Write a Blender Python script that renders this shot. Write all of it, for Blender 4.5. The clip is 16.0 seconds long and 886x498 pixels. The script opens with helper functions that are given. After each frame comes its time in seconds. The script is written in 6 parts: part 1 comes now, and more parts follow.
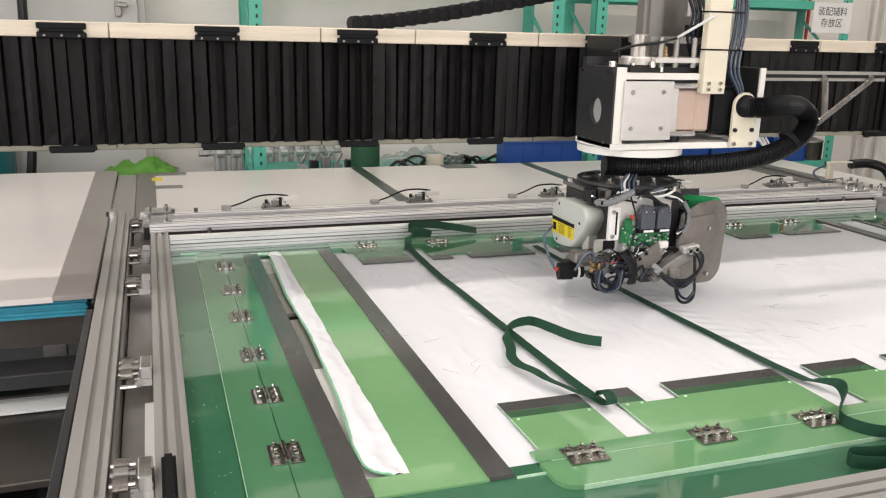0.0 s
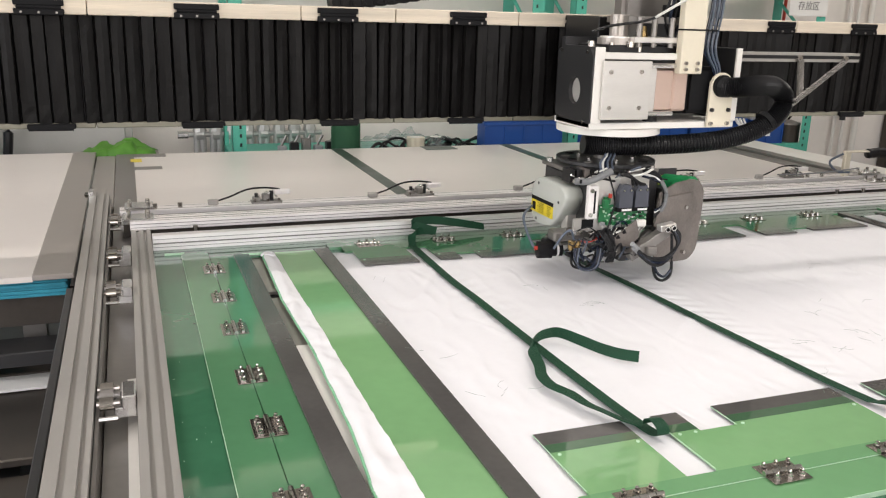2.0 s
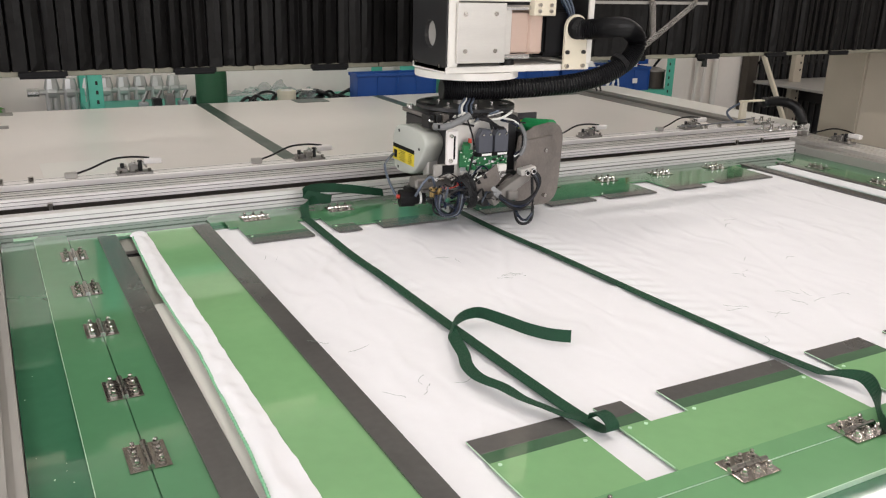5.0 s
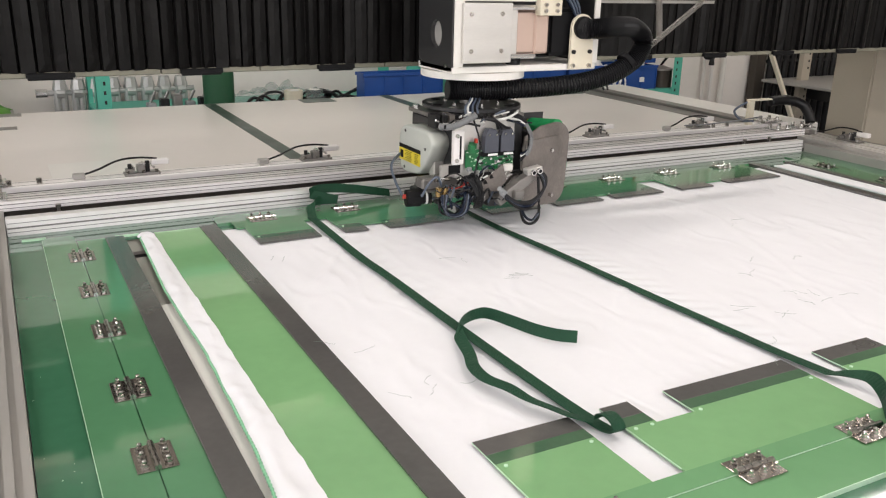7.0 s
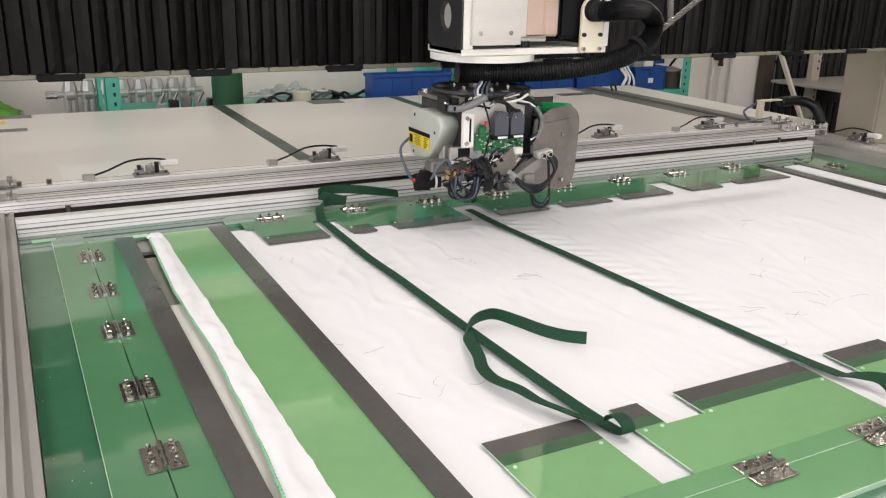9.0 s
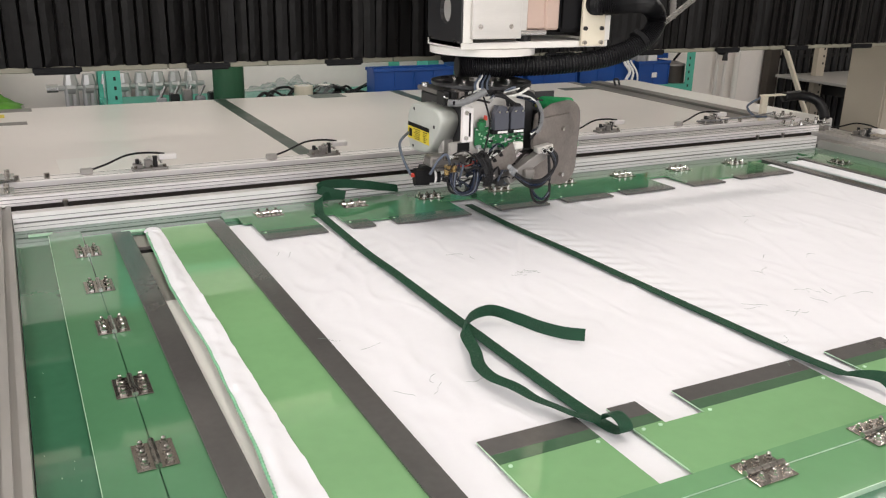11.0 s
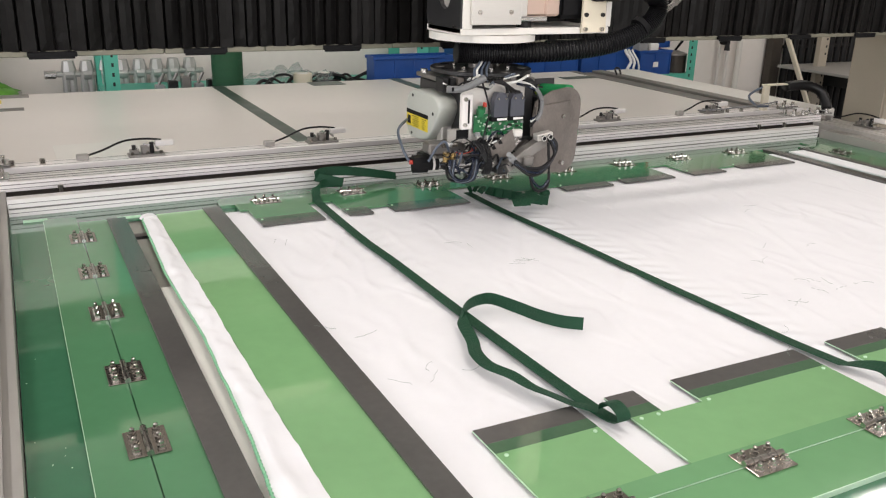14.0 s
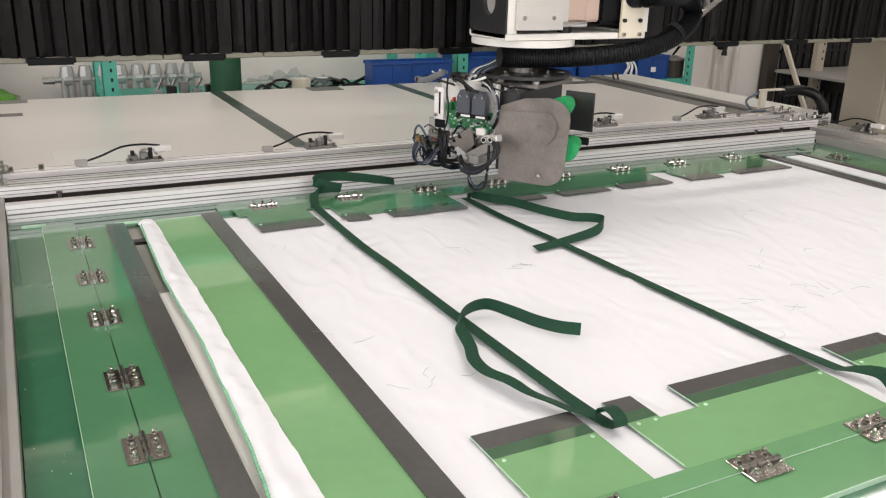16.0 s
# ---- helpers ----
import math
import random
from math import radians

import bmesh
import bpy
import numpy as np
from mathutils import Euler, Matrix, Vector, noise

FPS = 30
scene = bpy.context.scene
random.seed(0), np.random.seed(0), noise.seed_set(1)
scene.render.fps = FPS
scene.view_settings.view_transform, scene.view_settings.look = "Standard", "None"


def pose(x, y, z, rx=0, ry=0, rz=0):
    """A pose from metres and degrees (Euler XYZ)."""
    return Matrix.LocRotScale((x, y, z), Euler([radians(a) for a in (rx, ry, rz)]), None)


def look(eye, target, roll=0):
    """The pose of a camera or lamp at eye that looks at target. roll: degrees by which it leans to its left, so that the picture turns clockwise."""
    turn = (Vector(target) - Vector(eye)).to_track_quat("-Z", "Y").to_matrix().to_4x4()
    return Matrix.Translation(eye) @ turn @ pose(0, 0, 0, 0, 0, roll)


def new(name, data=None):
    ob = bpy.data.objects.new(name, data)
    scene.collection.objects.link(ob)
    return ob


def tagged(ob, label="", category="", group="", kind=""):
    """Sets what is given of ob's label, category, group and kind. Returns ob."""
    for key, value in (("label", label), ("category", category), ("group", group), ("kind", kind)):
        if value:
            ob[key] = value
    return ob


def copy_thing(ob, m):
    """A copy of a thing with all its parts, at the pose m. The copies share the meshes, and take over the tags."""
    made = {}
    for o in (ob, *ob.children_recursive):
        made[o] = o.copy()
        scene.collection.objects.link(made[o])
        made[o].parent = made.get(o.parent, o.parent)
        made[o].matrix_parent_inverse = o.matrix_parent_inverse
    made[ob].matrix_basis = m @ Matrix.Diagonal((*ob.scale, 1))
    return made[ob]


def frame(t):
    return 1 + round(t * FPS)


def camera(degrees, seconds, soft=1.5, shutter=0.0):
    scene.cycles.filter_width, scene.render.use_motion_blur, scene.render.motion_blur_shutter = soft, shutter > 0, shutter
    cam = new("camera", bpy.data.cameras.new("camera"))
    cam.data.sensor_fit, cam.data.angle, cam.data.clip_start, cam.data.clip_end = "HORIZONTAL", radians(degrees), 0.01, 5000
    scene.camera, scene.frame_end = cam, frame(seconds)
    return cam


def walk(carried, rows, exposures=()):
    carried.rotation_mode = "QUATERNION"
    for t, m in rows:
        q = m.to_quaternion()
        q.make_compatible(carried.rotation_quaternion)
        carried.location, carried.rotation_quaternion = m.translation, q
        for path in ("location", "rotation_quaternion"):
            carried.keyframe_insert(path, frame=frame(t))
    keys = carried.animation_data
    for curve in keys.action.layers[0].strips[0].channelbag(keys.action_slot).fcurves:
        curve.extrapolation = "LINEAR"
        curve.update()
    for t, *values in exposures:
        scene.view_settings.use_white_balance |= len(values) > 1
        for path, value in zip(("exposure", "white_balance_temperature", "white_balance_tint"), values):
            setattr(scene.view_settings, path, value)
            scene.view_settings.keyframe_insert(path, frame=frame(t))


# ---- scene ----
cam = camera(55.48, 16.0, soft=1.2)
# seconds, x, y, z, yaw, pitch, roll of the hand-held camera
CAMERA_ROWS = [
    (0.0, 0.000, -0.000, 1.600, -18.79, -14.45, -1.37),
    (0.5, -0.001, 0.000, 1.596, -18.84, -14.89, -1.29),
    (1.0, -0.004, -0.005, 1.595, -19.03, -15.15, -1.40),
    (1.5, -0.007, -0.009, 1.592, -19.34, -15.31, -1.42),
    (2.0, -0.006, -0.017, 1.587, -20.08, -15.46, -1.57),
    (2.5, 0.000, -0.022, 1.579, -21.70, -15.74, -1.46),
    (3.0, 0.016, -0.022, 1.569, -23.80, -16.35, -1.26),
    (3.5, 0.023, -0.020, 1.559, -26.01, -17.07, -1.32),
    (4.0, 0.033, -0.011, 1.555, -28.05, -17.71, -1.48),
    (6.5, 0.047, -0.011, 1.556, -28.13, -18.37, -1.47),
    (7.0, 0.046, -0.013, 1.558, -27.73, -18.21, -1.27),
    (7.5, 0.047, -0.014, 1.556, -27.49, -18.04, -1.32),
    (8.0, 0.047, -0.015, 1.557, -27.34, -17.95, -1.24),
    (8.5, 0.046, -0.012, 1.557, -27.27, -18.02, -1.09),
    (9.0, 0.046, -0.011, 1.556, -27.20, -18.13, -1.12),
    (11.5, 0.068, 0.002, 1.551, -26.87, -18.56, -1.22),
    (12.0, 0.070, 0.003, 1.548, -26.92, -18.60, -1.40),
    (12.5, 0.071, 0.000, 1.548, -26.97, -18.77, -1.55),
    (13.0, 0.072, 0.006, 1.544, -26.99, -18.98, -1.55),
    (13.5, 0.075, 0.009, 1.543, -26.90, -19.12, -1.48),
    (14.0, 0.075, 0.010, 1.543, -26.82, -19.18, -1.46),
    (14.5, 0.075, 0.009, 1.544, -26.73, -19.19, -1.36),
    (15.0, 0.074, 0.007, 1.544, -26.65, -19.13, -1.31),
    (15.5, 0.074, 0.004, 1.547, -26.67, -19.04, -1.34),
    (16.0, 0.074, 0.006, 1.547, -26.94, -18.88, -1.45),
]
# the feed of the clamped template towards the operator: seconds, metres along y
FEED = [(0.0, 0.0), (0.5, -0.062), (1.0, -0.124), (1.5, -0.184), (2.0, -0.245), (2.5, -0.306), (3.0, -0.360),
        (3.5, -0.415), (4.0, -0.451), (4.4, -0.466), (6.5, -0.468), (9.0, -0.469), (12.0, -0.467), (16.0, -0.467)]
# the carriage: seconds, shift along x, lift
CARRIAGE = [(0.0, 0.0, 0.0), (2.0, -0.0023, -0.002), (2.5, -0.003, -0.003), (3.0, -0.008, -0.004), (3.5, -0.012, -0.004), (4.0, -0.0194, -0.004),
            (4.5, -0.024, -0.004), (6.5, -0.024, -0.004), (7.2, -0.0235, -0.004), (7.5, -0.022, 0.0155), (7.9, -0.022, 0.0425), (9.0, -0.022, 0.0425), (12.0, -0.023, 0.043),
            (15.3, -0.0215, 0.043), (15.5, -0.021, 0.043), (15.6, -0.019, 0.043), (15.7, 0.001, 0.043), (15.8, 0.032, 0.043), (15.9, 0.073, 0.043), (16.0, 0.115, 0.043)]
# the turn of the sewing head about its upright axis: seconds, degrees
TURN = [(0.0, 0.0), (15.5, 0.0), (15.6, -4.0), (15.7, -17.0), (15.8, -31.0), (15.9, -45.0), (16.0, -61.0)]
walk(cam, [(t, pose(x, y, z, 90 + p, r, w)) for t, x, y, z, w, p, r in CAMERA_ROWS],
     exposures=[(0.0, 0.20), (2.0, 0.15), (4.0, -0.03), (6.5, 0.06), (16.0, 0.06)])

# ---- world and light: a workshop with a bright window side behind the camera and assumed, unseen tube lamps under the ceiling ----
world = bpy.data.worlds.new("world")
scene.world = world
world.use_nodes = True
sky = world.node_tree.nodes.new("ShaderNodeTexSky")
sky.sky_type = "NISHITA"
sky.sun_disc = False
sky.sun_elevation, sky.sun_rotation = radians(40), radians(200)
world.node_tree.nodes["Background"].inputs[1].default_value = 0.12
world.node_tree.links.new(sky.outputs[0], world.node_tree.nodes["Background"].inputs[0])


def area_lamp(name, eye, target, sx, sy, watts, colour):
    data = bpy.data.lights.new(name, "AREA")
    data.shape, data.size, data.size_y, data.energy, data.color = "RECTANGLE", sx, sy, watts, colour
    ob = new(name, data)
    ob.matrix_world = look(eye, target)
    return ob


WINDOW_W, TUBE_W = 118.0, 19.0
area_lamp("window_light", (0.6, -3.4, 2.1), (0.6, 0, 1.9), 7.0, 1.9, WINDOW_W, (1.0, 0.945, 0.955))
area_lamp("window_light", (-3.9, 1.6, 2.0), (0, 1.6, 1.8), 4.0, 1.8, WINDOW_W * 0.75, (1.0, 0.955, 0.965))
# unseen tube lamps added as fill; the last one brightens the right back
TUBES = [(x, y) for x in (-1.4, 1.6, 4.6) for y in (-1.4, 0.4, 2.75)] + [(7.4, 2.75)]
for tx, ty in TUBES:
    area_lamp("tube_light", (tx, ty, 3.42), (tx, ty, 0), 1.25, 0.10, TUBE_W, (1.0, 0.92, 0.875))


# ---- materials ----
def mat(name, colour, rough=0.5, metal=0.0, vary=0.12, scale=6.0, bump=0.0, bump_scale=120.0, coat=0.0, spec=0.5, stretch=(1, 1, 1), rough_vary=0.08, alpha=1.0, trans=0.0):
    m = bpy.data.materials.new(name)
    m.use_nodes = True
    nt = m.node_tree
    b = nt.nodes["Principled BSDF"]
    b.inputs["Metallic"].default_value = metal
    b.inputs["Coat Weight"].default_value = coat
    b.inputs["Coat Roughness"].default_value = 0.05
    b.inputs["Specular IOR Level"].default_value = spec
    b.inputs["Alpha"].default_value = alpha
    b.inputs["Transmission Weight"].default_value = trans
    tc = nt.nodes.new("ShaderNodeTexCoord")
    mp = nt.nodes.new("ShaderNodeMapping")
    mp.inputs["Scale"].default_value = stretch
    nt.links.new(tc.outputs["Object"], mp.inputs["Vector"])
    big = nt.nodes.new("ShaderNodeTexNoise")
    big.inputs["Scale"].default_value = scale
    big.inputs["Detail"].default_value = 5
    fine = nt.nodes.new("ShaderNodeTexNoise")
    fine.inputs["Scale"].default_value = scale * 14
    fine.inputs["Detail"].default_value = 3
    for n in (big, fine):
        nt.links.new(mp.outputs[0], n.inputs["Vector"])
    add = nt.nodes.new("ShaderNodeMath")
    add.operation = "MULTIPLY_ADD"
    add.inputs[1].default_value = 0.35
    nt.links.new(fine.outputs[0], add.inputs[0])
    nt.links.new(big.outputs[0], add.inputs[2])
    rng = nt.nodes.new("ShaderNodeMapRange")
    rng.inputs["From Min"].default_value, rng.inputs["From Max"].default_value = 0.35, 1.0
    rng.inputs["To Min"].default_value, rng.inputs["To Max"].default_value = 1 - vary, 1 + vary
    nt.links.new(add.outputs[0], rng.inputs["Value"])
    mix = nt.nodes.new("ShaderNodeVectorMath")
    mix.operation = "SCALE"
    mix.inputs[0].default_value = colour
    nt.links.new(rng.outputs[0], mix.inputs["Scale"])
    nt.links.new(mix.outputs[0], b.inputs["Base Color"])
    rr = nt.nodes.new("ShaderNodeMapRange")
    rr.inputs["From Min"].default_value, rr.inputs["From Max"].default_value = 0.35, 1.0
    rr.inputs["To Min"].default_value, rr.inputs["To Max"].default_value = max(rough - rough_vary, 0.02), min(rough + rough_vary, 1)
    nt.links.new(add.outputs[0], rr.inputs["Value"])
    nt.links.new(rr.outputs[0], b.inputs["Roughness"])
    if bump:
        bn = nt.nodes.new("ShaderNodeTexNoise")
        bn.inputs["Scale"].default_value = bump_scale
        bn.inputs["Detail"].default_value = 4
        nt.links.new(mp.outputs[0], bn.inputs["Vector"])
        bp = nt.nodes.new("ShaderNodeBump")
        bp.inputs["Strength"].default_value = bump
        bp.inputs["Distance"].default_value = 0.004
        nt.links.new(bn.outputs[0], bp.inputs["Height"])
        nt.links.new(bp.outputs[0], b.inputs["Normal"])
    return m


def glow(name, colour, strength):
    m = bpy.data.materials.new(name)
    m.use_nodes = True
    b = m.node_tree.nodes["Principled BSDF"]
    b.inputs["Base Color"].default_value = (*colour, 1)
    b.inputs["Emission Color"].default_value = (*colour, 1)
    b.inputs["Emission Strength"].default_value = strength
    return m


M_ALU = mat("brushed_aluminium", (0.66, 0.64, 0.61), 0.36, 0.55, 0.08, 4, 0.04, 300, stretch=(1, 1, 6))
M_RAIL = mat("anodised_profile", (0.86, 0.83, 0.815), 0.40, 0.30, 0.05, 3)
M_PLATE = mat("worn_steel_plate", (0.40, 0.37, 0.34), 0.36, 0.6, 0.15, 4)
M_RAIL_GREY = mat("grey_anodised_profile", (0.40, 0.385, 0.36), 0.42, 0.5, 0.08, 3)
# dark colour for the shade inside the rail slots
M_SLOT_SHADE = mat("slot_shade", (0.20, 0.19, 0.18), 0.5, 0.4)
M_STEEL = mat("steel_sheet", (0.27, 0.255, 0.24), 0.40, 0.7, 0.18, 5, 0.05, 60)
M_DSTEEL = mat("dull_dark_steel", (0.072, 0.062, 0.053), 0.42, 0.5, 0.25, 5)
M_STAIN = mat("stained_steel_plate", (0.185, 0.165, 0.15), 0.48, 0.4, 0.5, 12, 0.05, 60)
M_CHROME = mat("bright_steel", (0.72, 0.71, 0.70), 0.2, 0.95, 0.06)
M_BOLT = mat("bolt_steel", (0.52, 0.50, 0.47), 0.2, 1.0, 0.1)
M_HINGE = mat("hinge_steel", (0.36, 0.33, 0.295), 0.17, 0.95, 0.2, 30)
M_DARK = mat("black_anodised", (0.016, 0.016, 0.017), 0.42, 0.3, 0.15)
M_DGREY = mat("dark_grey_plate", (0.050, 0.050, 0.052), 0.40, 0.5, 0.12, 5)
M_BLACK = mat("black_plastic", (0.008, 0.008, 0.009), 0.6, 0.0, 0.15, spec=0.15)
M_RUBBER = mat("black_rubber", (0.006, 0.006, 0.007), 0.4, 0.0, 0.2, spec=0.32)
M_BELLOWS = mat("bellows_cloth", (0.0050, 0.0046, 0.0046), 0.46, 0.0, 0.4, 9, 0.5, 34, spec=0.17)
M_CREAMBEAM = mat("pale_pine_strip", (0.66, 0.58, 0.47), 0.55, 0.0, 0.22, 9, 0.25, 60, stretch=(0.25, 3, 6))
# cream of the beam's lower lip with the underside shade put into its colour
M_LIP_SHADE = mat("cream_lip_in_shade", (0.21, 0.20, 0.155), 0.55, 0.0, 0.12, 5)
M_CREAM = mat("cream_paint", (0.72, 0.66, 0.53), 0.45, 0.0, 0.06)
M_WHITEPAINT = mat("white_paint", (0.76, 0.74, 0.70), 0.4, 0.0, 0.05)
M_COVER = mat("grey_green_cover", (0.50, 0.52, 0.48), 0.35, 0.0, 0.06, 8)
M_TABLE = mat("white_laminate", (0.72, 0.675, 0.635), 0.30, 0.0, 0.04, 1.2, rough_vary=0.01)
M_TAPE = mat("dark_tape", (0.042, 0.062, 0.050), 0.35, 0.0, 0.15, 9)
M_GREEN_BASE = mat("green_template_base", (0.044, 0.150, 0.080), 0.045, 0.0, 0.16, 3, 0.012, 8, rough_vary=0.02, spec=0.95)
M_GREEN_PANEL = mat("green_template_panel", (0.080, 0.215, 0.105), 0.065, 0.0, 0.10, 3, 0.012, 8, rough_vary=0.02, spec=0.95)
M_GREEN_LIGHT = mat("green_template_flap", (0.200, 0.395, 0.180), 0.05, 0.0, 0.10, 2.5, 0.012, 8, rough_vary=0.02, spec=0.95)
M_GREEN_MID = mat("green_template_flap_foot", (0.150, 0.330, 0.155), 0.05, 0.0, 0.10, 2.5, 0.012, 8, rough_vary=0.02, spec=0.95)
M_GREEN_OVERLAP = mat("green_sheet_over_grey_strip", (0.060, 0.125, 0.068), 0.05, 0.0, 0.18, 7, 0.012, 8, rough_vary=0.02, spec=0.95)
M_GREYSTRIP = mat("grey_pvc_strip", (0.082, 0.079, 0.075), 0.17, 0.0, 0.22, 5, 0.02, 40, rough_vary=0.05, spec=0.8)
M_EDGE = mat("clear_sheet_edge", (0.50, 0.72, 0.52), 0.25, 0.0, 0.1)
M_CLOTH = mat("white_fabric", (0.755, 0.755, 0.775), 0.85, 0.0, 0.03, 5, 0.12, 900, spec=0.2)
def add_wrinkles(m, scale, distance):
    """A second, coarser relief for thin cloth."""
    nt = m.node_tree
    b = nt.nodes["Principled BSDF"]
    tc = nt.nodes.new("ShaderNodeTexCoord")
    mp = nt.nodes.new("ShaderNodeMapping")
    mp.inputs["Scale"].default_value = (1.7, 0.75, 1)
    mp.inputs["Rotation"].default_value = (0, 0, 0.35)
    n1 = nt.nodes.new("ShaderNodeTexNoise")
    n1.noise_type = "RIDGED_MULTIFRACTAL"
    n1.inputs["Scale"].default_value, n1.inputs["Detail"].default_value, n1.inputs["Distortion"].default_value = scale, 3.0, 0.8
    bp = nt.nodes.new("ShaderNodeBump")
    bp.inputs["Strength"].default_value, bp.inputs["Distance"].default_value = 0.26, distance
    nt.links.new(tc.outputs["Object"], mp.inputs["Vector"])
    nt.links.new(mp.outputs[0], n1.inputs["Vector"])
    nt.links.new(n1.outputs[0], bp.inputs["Height"])
    for l in list(nt.links):
        if l.to_socket == b.inputs["Normal"]:
            old = l.from_node
            nt.links.new(bp.outputs[0], old.inputs["Normal"])


add_wrinkles(M_CLOTH, 8.0, 0.022)
M_ENDS = mat("thread_ends", (0.12, 0.17, 0.14), 0.8, 0.0, 0.3, 20)
M_STITCH = mat("green_thread", (0.20, 0.46, 0.27), 0.7, 0.0, 0.2, 60)
M_STRAP = mat("green_webbing", (0.007, 0.050, 0.023), 0.55, 0.0, 0.22, 18, 0.5, 700, spec=0.3)
M_BLUE = mat("blue_crate", (0.010, 0.062, 0.27), 0.38, 0.0, 0.12)
M_TEAL = mat("teal_foam", (0.03, 0.26, 0.36), 0.7, 0.0, 0.2, 12, 0.3, 80)
M_RACK = mat("green_rack_paint", (0.09, 0.44, 0.33), 0.42, 0.0, 0.12, 7)
M_WALL = mat("white_wall", (0.83, 0.79, 0.745), 0.75, 0.0, 0.06, 1.5, 0.08, 40)
M_DESK = mat("grey_desk_top", (0.33, 0.32, 0.30), 0.5, 0.0, 0.08)
M_CABINET = mat("grey_cabinet", (0.42, 0.42, 0.40), 0.5, 0.0, 0.06)
M_FLOOR = mat("grey_floor_paint", (0.14, 0.145, 0.14), 0.35, 0.0, 0.15, 2)
M_CEIL = mat("ceiling_paint", (0.62, 0.62, 0.60), 0.8, 0.0, 0.05)
M_PCB = mat("green_circuit_board", (0.015, 0.15, 0.05), 0.35, 0.0, 0.3, 60)
M_DSUB = mat("slate_connector_hood", (0.065, 0.07, 0.09), 0.45, 0.0, 0.08)
M_GREYPL = mat("grey_plastic", (0.29, 0.30, 0.305), 0.45, 0.0, 0.08)
M_CARRIER = mat("grey_carrier_plastic", (0.16, 0.165, 0.17), 0.35, 0.0, 0.1)
M_COPPER = mat("pale_copper_motor", (0.62, 0.47, 0.40), 0.35, 0.55, 0.06)
M_BRASS = mat("brass_fitting", (0.38, 0.26, 0.11), 0.28, 0.9, 0.1)
M_YELLOW = mat("yellow_label", (0.75, 0.60, 0.03), 0.4, 0.0, 0.05)
M_RED = mat("red_plastic", (0.55, 0.05, 0.03), 0.4)
M_THREAD = mat("thread_cone", (0.015, 0.33, 0.10), 0.7, 0.0, 0.12, 14, 0.4, 300, stretch=(1, 1, 8))
M_LIME = mat("lime_cone_core", (0.55, 0.62, 0.05), 0.5)
M_TUBE_BLUE = mat("blue_air_tube", (0.006, 0.013, 0.034), 0.22, 0.0, 0.1, trans=0.2)
M_TUBE_GREY = mat("grey_air_tube", (0.085, 0.105, 0.14), 0.3, 0.0, 0.1)
M_TUBE_BLACK = mat("black_cable", (0.006, 0.006, 0.007), 0.38, spec=0.3)
M_WIRE_WHITE = mat("white_cable", (0.65, 0.65, 0.62), 0.45)
M_CLEAR = mat("clear_film", (0.42, 0.47, 0.46), 0.16, 0.0, 0.25, 10, 0.4, 30, alpha=0.32)
M_LIMEBAG = mat("lime_fabric", (0.075, 0.23, 0.02), 0.6, 0.0, 0.3, 10, 0.4, 60)
M_PAPER = mat("paper", (0.78, 0.78, 0.76), 0.7, 0.0, 0.03)
M_INK = mat("dark_ink", (0.05, 0.05, 0.05), 0.7)
M_RADIATOR = mat("silver_radiator", (0.45, 0.45, 0.44), 0.4, 0.5, 0.1)
M_BEIGE = mat("beige_machine_paint", (0.42, 0.375, 0.30), 0.5, 0.0, 0.05)
M_TUBEGLOW = glow("tube_glow", (1.0, 0.95, 0.88), 9.0)
M_WINDOW = glow("window_daylight", (0.95, 0.98, 1.0), 5.0)


# ---- mesh helpers ----
def box(bm, x0, x1, y0, y1, z0, z1, bevel=0.0, seg=1):
    g = bmesh.ops.create_cube(bm, size=1.0)
    for v in g["verts"]:
        v.co = Vector(((x0 + x1) / 2 + v.co.x * (x1 - x0), (y0 + y1) / 2 + v.co.y * (y1 - y0), (z0 + z1) / 2 + v.co.z * (z1 - z0)))
    if bevel:
        edges = {e for v in g["verts"] for e in v.link_edges}
        bmesh.ops.bevel(bm, geom=list(edges), offset=bevel, segments=seg, affect="EDGES", clamp_overlap=True)
    return bm


def rod(bm, p0, p1, r0, r1=None, seg=14):
    p0, p1 = Vector(p0), Vector(p1)
    r1 = r0 if r1 is None else r1
    q = (p1 - p0).to_track_quat("Z", "Y")
    m = Matrix.Translation((p0 + p1) / 2) @ q.to_matrix().to_4x4()
    bmesh.ops.create_cone(bm, cap_ends=True, segments=seg, radius1=r0, radius2=r1, depth=(p1 - p0).length, matrix=m)
    return bm


def smooth_path(pts, n=6):
    pts = [Vector(p) for p in pts]
    out = []
    for i in range(len(pts) - 1):
        p0, p1, p2, p3 = pts[max(i - 1, 0)], pts[i], pts[i + 1], pts[min(i + 2, len(pts) - 1)]
        for k in range(n):
            t = k / n
            out.append(0.5 * ((2 * p1) + (p2 - p0) * t + (2 * p0 - 5 * p1 + 4 * p2 - p3) * t * t + (3 * p1 - p0 - 3 * p2 + p3) * t ** 3))
    return out + [pts[-1]]


